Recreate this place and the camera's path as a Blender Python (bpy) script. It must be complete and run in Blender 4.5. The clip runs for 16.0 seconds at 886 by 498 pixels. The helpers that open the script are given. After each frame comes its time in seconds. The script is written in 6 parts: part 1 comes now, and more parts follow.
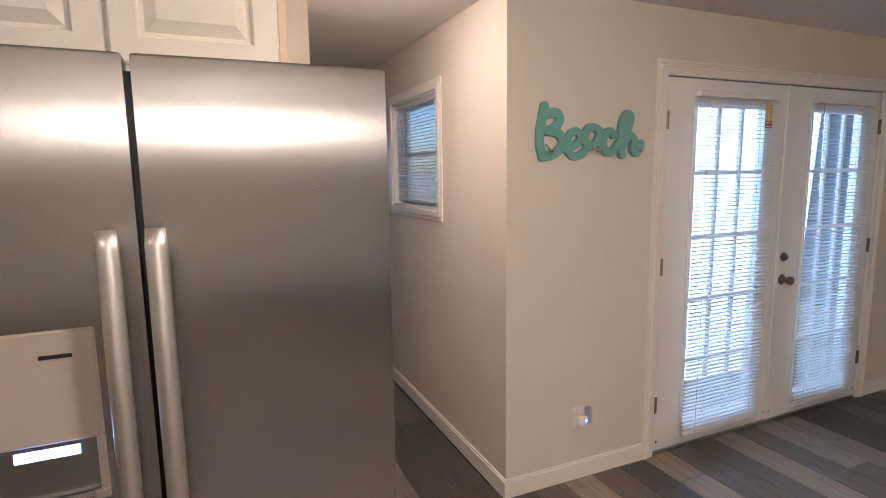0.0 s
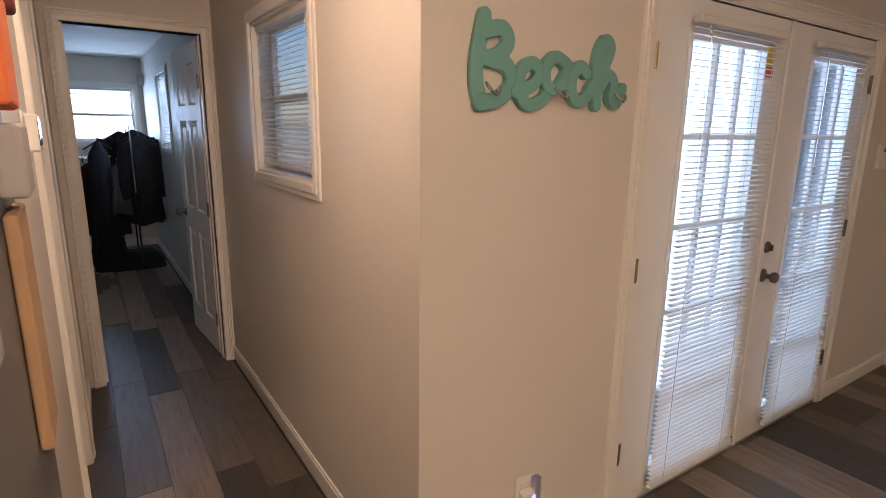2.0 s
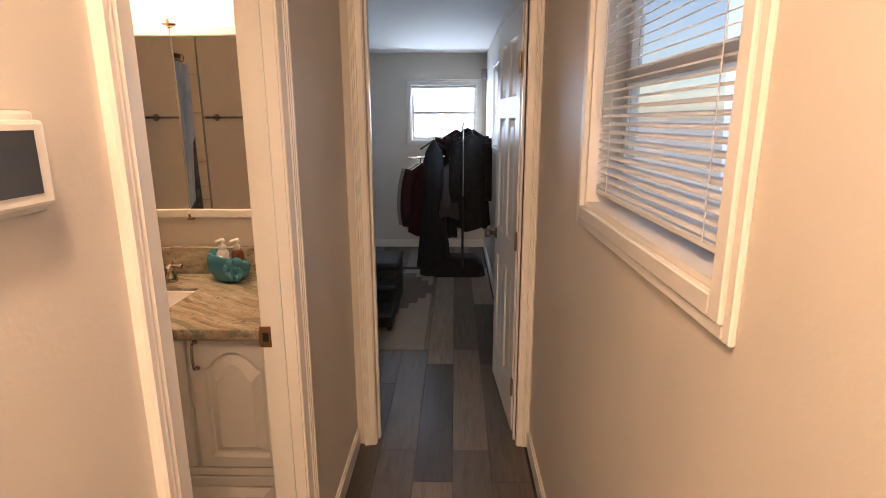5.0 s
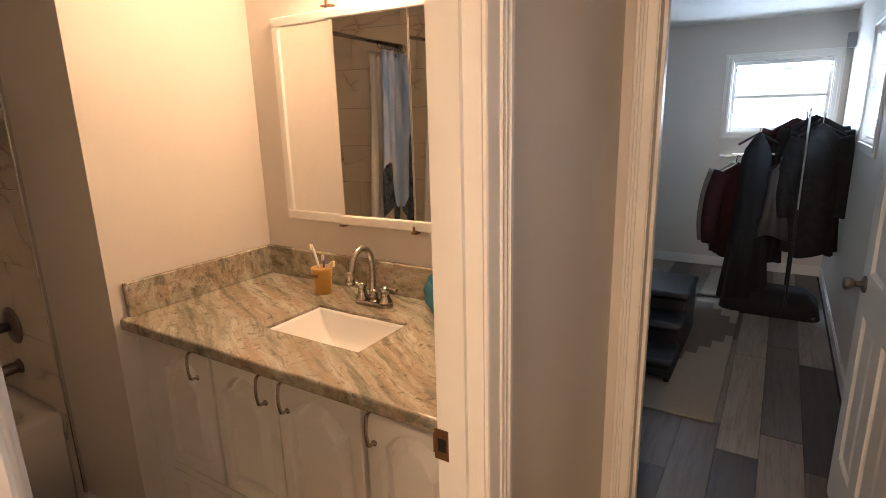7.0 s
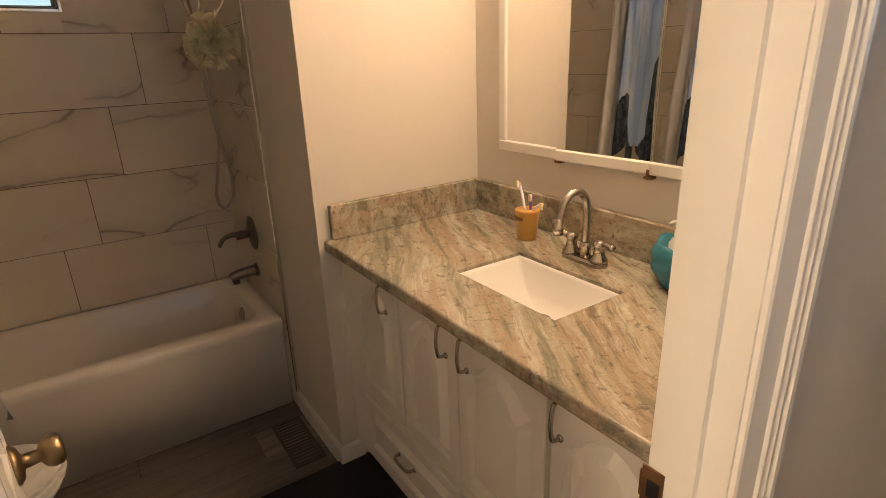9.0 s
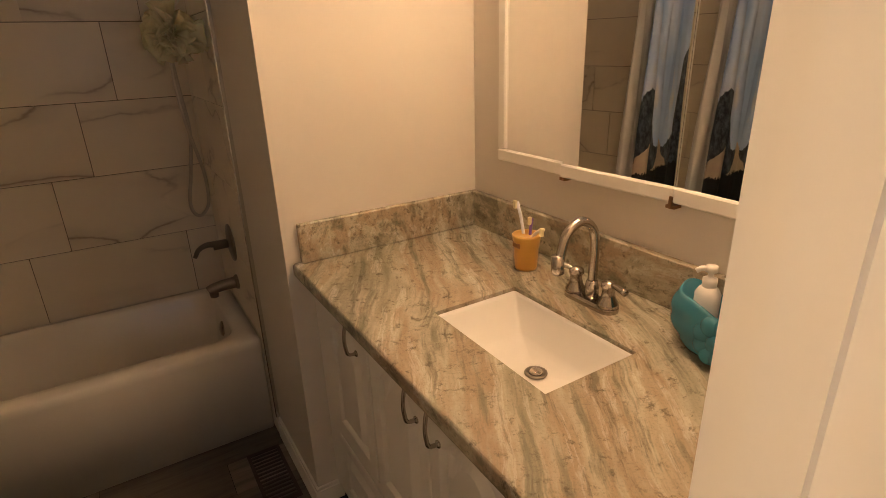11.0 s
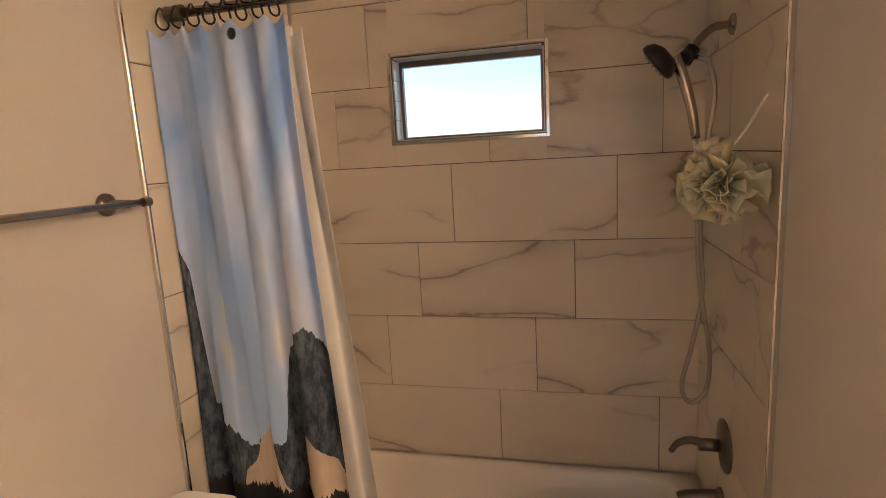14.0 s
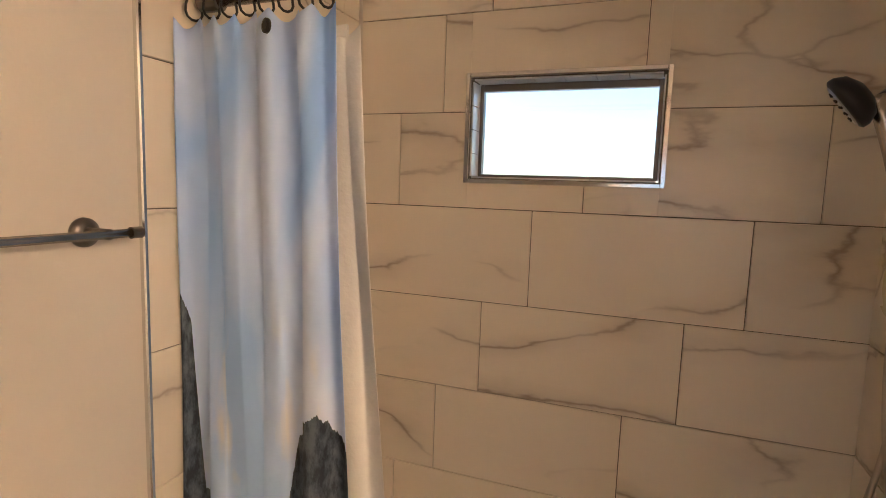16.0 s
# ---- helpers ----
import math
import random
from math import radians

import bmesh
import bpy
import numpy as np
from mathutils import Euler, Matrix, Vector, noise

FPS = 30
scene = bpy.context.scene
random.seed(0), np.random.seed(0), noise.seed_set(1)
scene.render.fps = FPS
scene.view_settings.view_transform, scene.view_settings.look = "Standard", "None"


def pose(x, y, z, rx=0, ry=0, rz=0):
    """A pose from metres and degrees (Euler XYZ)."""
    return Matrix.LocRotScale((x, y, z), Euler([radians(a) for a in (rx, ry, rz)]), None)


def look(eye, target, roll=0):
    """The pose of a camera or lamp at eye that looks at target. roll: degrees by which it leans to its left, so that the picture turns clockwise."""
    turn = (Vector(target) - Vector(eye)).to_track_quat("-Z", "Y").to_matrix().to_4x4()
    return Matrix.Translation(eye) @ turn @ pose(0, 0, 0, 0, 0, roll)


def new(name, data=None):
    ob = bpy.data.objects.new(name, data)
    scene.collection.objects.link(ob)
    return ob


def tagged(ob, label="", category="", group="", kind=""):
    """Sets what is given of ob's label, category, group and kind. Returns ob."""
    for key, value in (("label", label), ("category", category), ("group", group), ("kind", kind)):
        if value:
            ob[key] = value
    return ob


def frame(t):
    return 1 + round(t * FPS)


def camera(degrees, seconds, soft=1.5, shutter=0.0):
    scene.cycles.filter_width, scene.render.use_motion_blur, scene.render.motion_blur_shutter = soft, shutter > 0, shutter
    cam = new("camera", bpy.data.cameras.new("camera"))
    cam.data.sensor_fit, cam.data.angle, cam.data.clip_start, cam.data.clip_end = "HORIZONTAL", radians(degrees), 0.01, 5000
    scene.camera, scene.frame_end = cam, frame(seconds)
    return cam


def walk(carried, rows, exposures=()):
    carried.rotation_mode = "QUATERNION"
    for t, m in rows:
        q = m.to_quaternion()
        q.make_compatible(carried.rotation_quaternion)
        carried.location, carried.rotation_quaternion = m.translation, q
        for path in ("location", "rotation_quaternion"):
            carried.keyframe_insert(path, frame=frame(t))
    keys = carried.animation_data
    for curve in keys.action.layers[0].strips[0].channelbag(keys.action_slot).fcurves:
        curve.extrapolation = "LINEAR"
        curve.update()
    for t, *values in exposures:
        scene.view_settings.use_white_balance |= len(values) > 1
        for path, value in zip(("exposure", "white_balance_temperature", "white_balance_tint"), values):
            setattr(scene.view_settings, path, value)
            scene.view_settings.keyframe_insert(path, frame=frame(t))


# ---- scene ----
cam = camera(78.9, 16.0, soft=0.7)
PATH = [
    (0, (0.72, 1.231, 1.584), (1.511, 3.047, 1.304), -0.8),
    (0.5, (0.795, 1.468, 1.595), (1.649, 3.251, 1.292), -0.4),
    (1, (0.872, 1.739, 1.568), (1.917, 3.419, 1.279), -2.8),
    (1.5, (1.063, 1.917, 1.585), (2.15, 3.559, 1.233), -1.2),
    (2, (1.22, 2.126, 1.581), (2.302, 3.751, 1.145), 0.8),
    (2.5, (1.316, 2.351, 1.587), (2.375, 3.987, 1.137), 1.3),
    (3, (1.489, 2.59, 1.588), (2.165, 4.419, 1.146), 2.4),
    (3.5, (1.56, 2.773, 1.594), (1.924, 4.687, 1.142), 2.1),
    (6, (1.592, 3.824, 1.6), (1.05, 5.69, 1.129), -2.7),
    (6.5, (1.583, 4.0, 1.596), (0.679, 5.723, 1.134), -3.4),
    (7, (1.521, 4.138, 1.59), (0.491, 5.783, 1.111), -1.5),
    (7.5, (1.439, 4.253, 1.58), (0.286, 5.788, 1.018), -2.8),
    (8, (1.376, 4.372, 1.545), (-0.086, 5.577, 0.903), -3.0),
    (8.5, (1.347, 4.381, 1.527), (-0.263, 5.384, 0.894), -1.7),
    (9, (1.338, 4.384, 1.521), (-0.228, 5.432, 0.851), -2.1),
    (11.5, (1.108, 4.657, 1.568), (-0.514, 5.555, 0.817), -1.7),
    (12, (1.034, 4.647, 1.626), (-0.822, 5.12, 1.049), -6.4),
    (12.5, (0.886, 4.599, 1.677), (-1.066, 4.843, 1.315), -6.0),
    (13, (0.75, 4.554, 1.708), (-1.218, 4.592, 1.352), -4.6),
    (13.5, (0.627, 4.555, 1.703), (-1.321, 4.234, 1.381), -3.7),
    (14, (0.505, 4.54, 1.7), (-1.41, 4.074, 1.361), -3.2),
    (14.5, (0.43, 4.536, 1.698), (-1.448, 3.946, 1.347), -5.0),
    (15, (0.349, 4.562, 1.69), (-1.518, 3.96, 1.301), -3.9),
    (15.5, (0.25, 4.441, 1.684), (-1.636, 3.896, 1.304), -0.4),
    (16, (0.129, 4.429, 1.735), (-1.73, 3.728, 1.506), 1.9),
]
EXPOSURES = [(0, 0.06, 4750, 8), (2, -0.1, 5500, 13), (3.5, 0.1, 6700, 21), (6, 0.97, 6200, 13), (7, 0.88, 6150, 12), (8.5, 0.95, 5700, 2), (11.5, 0.58, 6500, 7), (12.5, 0.9, 5900, 8), (13.5, 1.3, 6000, 11), (14.5, 1.68, 5500, 5), (16, 1.82, 5500, 5)]
walk(cam, [(t, look(eye, target, roll)) for t, eye, target, roll in PATH], EXPOSURES)

# ---- world and light ----
world = bpy.data.worlds.new("sky")
scene.world = world
world.use_nodes = True
wn = world.node_tree
sky = wn.nodes.new("ShaderNodeTexSky")
sky.sky_type, sky.sun_disc = "NISHITA", False
sky.sun_elevation, sky.sun_rotation = radians(48), radians(195)
wn.links.new(sky.outputs[0], wn.nodes["Background"].inputs[0])
wn.nodes["Background"].inputs[1].default_value = 0.095
sun = new("sun", bpy.data.lights.new("sun", "SUN"))
sun.data.energy, sun.data.angle, sun.data.color = 2.5, radians(4), (1, 0.95, 0.88)
sun.matrix_world = look((0, 0, 20), (0 + 0.26 * 13, 13, 20 - 15.0))


def window_light(name, m, width, height, watts):
    data = bpy.data.lights.new(name, "AREA")
    data.shape, data.size, data.size_y, data.energy, data.color = "RECTANGLE", width, height, watts, (0.64, 0.81, 1.0)
    lamp = new(name, data)
    lamp.matrix_world = m
    return lamp


window_light("daylight_french_doors", look((3.82, 3.75, 1.1), (3.82, 0, 0.9)), 1.75, 1.9, 37)
window_light("daylight_hall_window", look((2.32, 4.54, 1.75), (0, 4.54, 1.6)), 0.8, 0.7, 0.7)
window_light("daylight_bedroom_window", look((1.45, 10.62, 1.75), (1.45, 0, 1.2)), 0.8, 0.7, 36)
window_light("daylight_bedroom_side", look((2.32, 8.35, 1.75), (0, 8.35, 1.5)), 0.7, 0.7, 12)

# ---- materials ----


def tree_of(name):
    m = bpy.data.materials.new(name)
    m.use_nodes = True
    nt = m.node_tree
    return m, nt, nt.nodes["Principled BSDF"]


def nd(nt, kind, **props):
    n = nt.nodes.new("ShaderNode" + kind)
    for k, v in props.items():
        if k in n.inputs:
            n.inputs[k].default_value = v
    return n


def mix(nt, fac, a, b, blend="MIX"):
    n = nt.nodes.new("ShaderNodeMix")
    n.data_type, n.blend_type = "RGBA", blend
    for i, v in ((0, fac), (6, a), (7, b)):
        if isinstance(v, bpy.types.NodeSocket):
            nt.links.new(v, n.inputs[i])
        else:
            n.inputs[i].default_value = v if i == 0 else (*v[:3], 1)
    return n.outputs[2]


def ramp(nt, src, stops, interpolation="LINEAR"):
    n = nt.nodes.new("ShaderNodeValToRGB")
    n.color_ramp.interpolation = interpolation
    while len(n.color_ramp.elements) < len(stops):
        n.color_ramp.elements.new(0.5)
    for e, (p, c) in zip(n.color_ramp.elements, stops):
        e.position = p
        e.color = (c, c, c, 1) if isinstance(c, (int, float)) else (*c, 1)
    nt.links.new(src, n.inputs[0])
    return n.outputs[0]


def coords(nt, scale=(1, 1, 1), rot=(0, 0, 0), out="Object", offset=None):
    tc = nt.nodes.new("ShaderNodeTexCoord")
    mp = nt.nodes.new("ShaderNodeMapping")
    mp.inputs["Scale"].default_value, mp.inputs["Rotation"].default_value = scale, [radians(r) for r in rot]
    nt.links.new(tc.outputs[out], mp.inputs[0])
    if offset is not None:
        nt.links.new(offset, mp.inputs["Location"])
    return mp.outputs[0]


def noise_tex(nt, vec, scale, detail=4, rough=0.55, distortion=0.0):
    n = nd(nt, "TexNoise", Scale=scale, Detail=detail, Roughness=rough, Distortion=distortion)
    nt.links.new(vec, n.inputs["Vector"])
    return n.outputs["Fac"]


def bump(nt, bsdf, height, strength=0.2, distance=0.002):
    b = nd(nt, "Bump", Strength=strength, Distance=distance)
    nt.links.new(height, b.inputs["Height"])
    nt.links.new(b.outputs[0], bsdf.inputs["Normal"])


def paint(name, col, rough=0.6, grain=90, relief=0.15, vary=0.06, dirt=0.0):
    m, nt, p = tree_of(name)
    v = coords(nt)
    big, fine = noise_tex(nt, v, 2.2, 3), noise_tex(nt, v, grain, 3)
    c = mix(nt, big, [x * (1 - vary) for x in col], [min(1, x * (1 + vary)) for x in col])
    if dirt:
        spots = ramp(nt, noise_tex(nt, v, 9, 6, 0.7), [(0.60, 0), (0.78, dirt)])
        c = mix(nt, spots, c, [x * 0.6 for x in col])
    nt.links.new(c, p.inputs["Base Color"])
    p.inputs["Roughness"].default_value = rough
    bump(nt, p, fine, relief, 0.0015)
    return m


def metal(name, col, rough=0.3, scratch=(1, 1, 1), aniso=0.0, vary=0.03):
    m, nt, p = tree_of(name)
    v = coords(nt, scratch)
    n = noise_tex(nt, v, 22, 2)
    r = nd(nt, "MapRange")
    r.inputs["To Min"].default_value, r.inputs["To Max"].default_value = rough * (1 - vary * 2), rough * (1 + vary * 2)
    nt.links.new(n, r.inputs["Value"])
    nt.links.new(r.outputs[0], p.inputs["Roughness"])
    nt.links.new(mix(nt, n, [x * 0.93 for x in col], col), p.inputs["Base Color"])
    p.inputs["Metallic"].default_value = 1
    p.inputs["Anisotropic"].default_value = aniso
    return m


def glossy(name, col, rough=0.2, vary=0.05):
    m, nt, p = tree_of(name)
    v = coords(nt)
    nt.links.new(mix(nt, noise_tex(nt, v, 6, 3), [x * (1 - vary) for x in col], col), p.inputs["Base Color"])
    r = nd(nt, "MapRange")
    r.inputs["To Min"].default_value, r.inputs["To Max"].default_value = rough * 0.8, rough * 1.3
    nt.links.new(noise_tex(nt, v, 25, 4), r.inputs["Value"])
    nt.links.new(r.outputs[0], p.inputs["Roughness"])
    return m


def cloth(name, col, scale=300, vary=0.25):
    m, nt, p = tree_of(name)
    v = coords(nt)
    nt.links.new(mix(nt, noise_tex(nt, v, 14, 5), [x * (1 - vary) for x in col], [min(1, x * (1 + vary)) for x in col]), p.inputs["Base Color"])
    p.inputs["Roughness"].default_value = 0.95
    bump(nt, p, noise_tex(nt, v, scale, 2), 0.5, 0.002)
    return m


def lamp_mat(name, col, strength):
    m, nt, p = tree_of(name)
    p.inputs["Base Color"].default_value = (*col, 1)
    p.inputs["Emission Color"].default_value = (*col, 1)
    p.inputs["Emission Strength"].default_value = strength
    return m


def glass_mat(name, rough=0.0, col=(1, 1, 1)):
    m, nt, p = tree_of(name)
    p.inputs["Base Color"].default_value = (*col, 1)
    p.inputs["Roughness"].default_value, p.inputs["IOR"].default_value = rough, 1.45
    p.inputs["Transmission Weight"].default_value = 1
    return m


def plank_mat():
    m, nt, p = tree_of("plank_vinyl")
    info, geo = nt.nodes.new("ShaderNodeObjectInfo"), nt.nodes.new("ShaderNodeNewGeometry")
    add = nt.nodes.new("ShaderNodeMath")
    add.operation = "ADD"
    nt.links.new(info.outputs["Random"], add.inputs[0])
    nt.links.new(geo.outputs["Random Per Island"], add.inputs[1])
    fr = nt.nodes.new("ShaderNodeMath")
    fr.operation = "FRACT"
    nt.links.new(add.outputs[0], fr.inputs[0])
    shift = nt.nodes.new("ShaderNodeCombineXYZ")
    mul = nt.nodes.new("ShaderNodeMath")
    mul.operation = "MULTIPLY"
    mul.inputs[1].default_value = 37.0
    nt.links.new(fr.outputs[0], mul.inputs[0])
    for i in range(3):
        nt.links.new(mul.outputs[0], shift.inputs[i])
    tc, va = nt.nodes.new("ShaderNodeTexCoord"), nt.nodes.new("ShaderNodeVectorMath")
    va.operation = "ADD"
    nt.links.new(geo.outputs["Position"], va.inputs[0])
    nt.links.new(shift.outputs[0], va.inputs[1])
    mp = nt.nodes.new("ShaderNodeMapping")
    mp.inputs["Scale"].default_value = (7, 0.55, 1)
    nt.links.new(va.outputs[0], mp.inputs[0])
    grain = noise_tex(nt, mp.outputs[0], 6, 8, 0.65, 0.6)
    mp2 = nt.nodes.new("ShaderNodeMapping")
    mp2.inputs["Scale"].default_value = (60, 2, 1)
    nt.links.new(va.outputs[0], mp2.inputs[0])
    fine = noise_tex(nt, mp2.outputs[0], 5, 4, 0.7)
    tone = ramp(nt, fr.outputs[0], [(0.0, (0.064, 0.053, 0.044)), (0.22, (0.115, 0.094, 0.077)), (0.45, (0.205, 0.168, 0.135)), (0.68, (0.135, 0.113, 0.094)), (0.86, (0.26, 0.215, 0.172))], "CONSTANT")
    g1 = ramp(nt, grain, [(0.3, 0.62), (0.5, 1.0), (0.72, 1.25)])
    c = mix(nt, 1.0, tone, g1, "MULTIPLY")
    c = mix(nt, 0.22, c, mix(nt, 1.0, c, ramp(nt, fine, [(0.35, 0.5), (0.6, 1.2)]), "MULTIPLY"))
    nt.links.new(c, p.inputs["Base Color"])
    p.inputs["Roughness"].default_value = 0.42
    bump(nt, p, fine, 0.25, 0.0008)
    return m


def marble_tile_mat():
    m, nt, p = tree_of("marble_tile")
    info = nt.nodes.new("ShaderNodeObjectInfo")
    mul = nt.nodes.new("ShaderNodeVectorMath")
    mul.operation = "SCALE"
    mul.inputs["Scale"].default_value = 23.0
    comb = nt.nodes.new("ShaderNodeCombineXYZ")
    for i in range(3):
        nt.links.new(info.outputs["Random"], comb.inputs[i])
    nt.links.new(comb.outputs[0], mul.inputs[0])
    geo, va = nt.nodes.new("ShaderNodeNewGeometry"), nt.nodes.new("ShaderNodeVectorMath")
    va.operation = "ADD"
    nt.links.new(geo.outputs["Position"], va.inputs[0])
    nt.links.new(mul.outputs[0], va.inputs[1])
    mp = nt.nodes.new("ShaderNodeMapping")
    mp.inputs["Rotation"].default_value = (radians(-46), radians(12), radians(20))
    mp.inputs["Scale"].default_value = (1.0, 0.62, 1.55)
    nt.links.new(va.outputs[0], mp.inputs[0])
    # thin branching veins along the seams of warped cells, strong only in places
    warp = nd(nt, "TexNoise", Scale=2.0, Detail=6)
    nt.links.new(mp.outputs[0], warp.inputs["Vector"])
    wv = nt.nodes.new("ShaderNodeVectorMath")
    wv.operation = "MULTIPLY_ADD"
    wv.inputs[1].default_value = (0.55, 0.55, 0.55)
    nt.links.new(warp.outputs["Color"], wv.inputs[0])
    nt.links.new(mp.outputs[0], wv.inputs[2])
    cell = nd(nt, "TexVoronoi", Scale=1.3)
    cell.feature = "DISTANCE_TO_EDGE"
    nt.links.new(wv.outputs[0], cell.inputs["Vector"])
    f = cell.outputs["Distance"]
    where = ramp(nt, noise_tex(nt, mp.outputs[0], 1.9, 2, 0.5), [(0.44, 0), (0.60, 1)])
    vein = ramp(nt, f, [(0.0, 1), (0.005, 0.75), (0.013, 0.12), (0.022, 0)])
    amount = mix(nt, 1.0, vein, where, "MULTIPLY")
    soft = mix(nt, 1.0, ramp(nt, f, [(0.0, 0.55), (0.035, 0.34), (0.10, 0.08), (0.17, 0)]), where, "MULTIPLY")
    c = mix(nt, noise_tex(nt, va.outputs[0], 3, 3), (0.70, 0.625, 0.51), (0.76, 0.685, 0.57))
    c = mix(nt, soft, c, (0.45, 0.40, 0.335))
    c = mix(nt, amount, c, (0.33, 0.27, 0.215))
    nt.links.new(c, p.inputs["Base Color"])
    p.inputs["Roughness"].default_value = 0.28
    bump(nt, p, noise_tex(nt, va.outputs[0], 40, 2), 0.04, 0.001)
    return m


def granite_mat():
    m, nt, p = tree_of("streaked_granite")
    v = coords(nt, (1, 1, 1), (0, 0, 118))

    def bent(src, scale, amount, detail=3):
        warp = nd(nt, "TexNoise", Scale=scale, Detail=detail)
        nt.links.new(src, warp.inputs["Vector"])
        va = nt.nodes.new("ShaderNodeVectorMath")
        va.operation = "MULTIPLY_ADD"
        va.inputs[1].default_value = (amount,) * 3
        nt.links.new(warp.outputs["Color"], va.inputs[0])
        nt.links.new(src, va.inputs[2])
        return va.outputs[0]

    flow = bent(bent(v, 1.5, 0.20, 2), 8.0, 0.022, 5)

    def stretched(sx, sy, scale, detail, rough, off=0.0):
        mp = nt.nodes.new("ShaderNodeMapping")
        mp.inputs["Scale"].default_value = (sx, sy, sx * 0.7)
        mp.inputs["Location"].default_value = (off, off * 0.7, off * 1.3)
        nt.links.new(flow, mp.inputs[0])
        return noise_tex(nt, mp.outputs[0], scale, detail, rough)

    broad = stretched(6.0, 0.8, 1.2, 5, 0.6)
    band = stretched(17.0, 1.3, 1.2, 7, 0.68, 3.1)
    hair = stretched(34.0, 2.2, 1.2, 6, 0.7, 7.7)
    c = ramp(nt, broad, [(0.30, (0.16, 0.155, 0.11)), (0.40, (0.29, 0.265, 0.195)), (0.47, (0.43, 0.39, 0.30)), (0.53, (0.34, 0.265, 0.185)), (0.60, (0.41, 0.35, 0.26)), (0.70, (0.53, 0.50, 0.41))])
    c = mix(nt, ramp(nt, band, [(0.34, 0.85), (0.42, 0.45), (0.47, 0.0)]), c, (0.15, 0.147, 0.105))
    c = mix(nt, ramp(nt, band, [(0.56, 0.0), (0.60, 0.35), (0.64, 0.05), (0.70, 0.4)]), c, (0.70, 0.665, 0.59))
    c = mix(nt, ramp(nt, hair, [(0.35, 0.6), (0.41, 0.15), (0.44, 0.0), (0.62, 0.0), (0.66, 0.3)]), c, (0.115, 0.100, 0.072))
    specks = ramp(nt, noise_tex(nt, flow, 40, 6, 0.78), [(0.34, 0.8), (0.45, 0.0)])
    c = mix(nt, specks, c, (0.10, 0.082, 0.055))
    sp = ramp(nt, noise_tex(nt, v, 210, 4, 0.75), [(0.30, 0.62), (0.46, 1.0), (0.70, 1.12)])
    c = mix(nt, 0.7, c, mix(nt, 1.0, c, sp, "MULTIPLY"))
    nt.links.new(c, p.inputs["Base Color"])
    p.inputs["Roughness"].default_value = 0.17
    return m


def curtain_mat():
    m, nt, p = tree_of("printed_curtain_cloth")
    tc = nt.nodes.new("ShaderNodeTexCoord")
    sep = nt.nodes.new("ShaderNodeSeparateXYZ")
    uv = nt.nodes.new("ShaderNodeUVMap")
    nt.links.new(uv.outputs[0], sep.inputs[0])
    v = uv.outputs[0]
    mp = nt.nodes.new("ShaderNodeMapping")
    mp.inputs["Scale"].default_value = (1.5, 1.6, 1)
    nt.links.new(v, mp.inputs[0])
    cloud = noise_tex(nt, mp.outputs[0], 1.7, 3, 0.5, 0.5)
    blue = mix(nt, ramp(nt, sep.outputs[1], [(0.35, 0), (0.85, 1)]), (0.40, 0.565, 0.86), (0.27, 0.45, 0.86))
    c = mix(nt, ramp(nt, cloud, [(0.40, 0), (0.68, 0.8)]), blue, (0.74, 0.79, 0.92))
    warm = ramp(nt, noise_tex(nt, mp.outputs[0], 3.6, 3), [(0.56, 0), (0.72, 0.55)])
    low = ramp(nt, sep.outputs[1], [(0.30, 0), (0.40, 1), (0.62, 1), (0.72, 0)])
    c = mix(nt, mix(nt, 1.0, warm, low, "MULTIPLY"), c, (0.82, 0.70, 0.50))

    one = nt.nodes.new("ShaderNodeCombineXYZ")
    nt.links.new(sep.outputs[0], one.inputs[0])

    def below(stops, scale, swing):
        """True under an outline drawn over the cloth's width, roughened by noise."""
        n = noise_tex(nt, one.outputs[0], scale, 6, 0.65)
        a = nt.nodes.new("ShaderNodeMath")
        a.operation = "MULTIPLY_ADD"
        a.inputs[1].default_value = swing
        nt.links.new(n, a.inputs[0])
        nt.links.new(ramp(nt, sep.outputs[0], [(q, w - swing / 2) for q, w in stops]), a.inputs[2])
        b = nt.nodes.new("ShaderNodeMath")
        b.operation = "LESS_THAN"
        nt.links.new(sep.outputs[1], b.inputs[0])
        nt.links.new(a.outputs[0], b.inputs[1])
        return b.outputs[0]

    rock = mix(nt, ramp(nt, noise_tex(nt, mp.outputs[0], 16, 6, 0.7), [(0.42, 0), (0.62, 1)]), (0.022, 0.030, 0.048), (0.11, 0.14, 0.18))
    sand = mix(nt, noise_tex(nt, mp.outputs[0], 22, 5), (0.45, 0.36, 0.28), (0.66, 0.55, 0.44))
    c = mix(nt, below([(0, 0.70), (0.05, 0.67), (0.085, 0.46), (0.35, 0.40), (0.62, 0.41), (0.72, 0.55), (0.80, 0.585), (0.90, 0.58), (1.0, 0.55)], 13, 0.06), c, rock)
    c = mix(nt, below([(0, 0.0), (0.14, 0.25), (0.32, 0.36), (0.52, 0.44), (0.60, 0.34), (0.68, 0.30), (0.82, 0.43), (1.0, 0.36)], 9, 0.04), c, sand)
    c = mix(nt, below([(0, 0.34), (1, 0.33)], 40, 0.06), c, (0.015, 0.018, 0.022))
    nt.links.new(c, p.inputs["Base Color"])
    p.inputs["Roughness"].default_value = 0.85
    bump(nt, p, noise_tex(nt, tc.outputs["Object"], 400, 2), 0.2, 0.001)
    return m


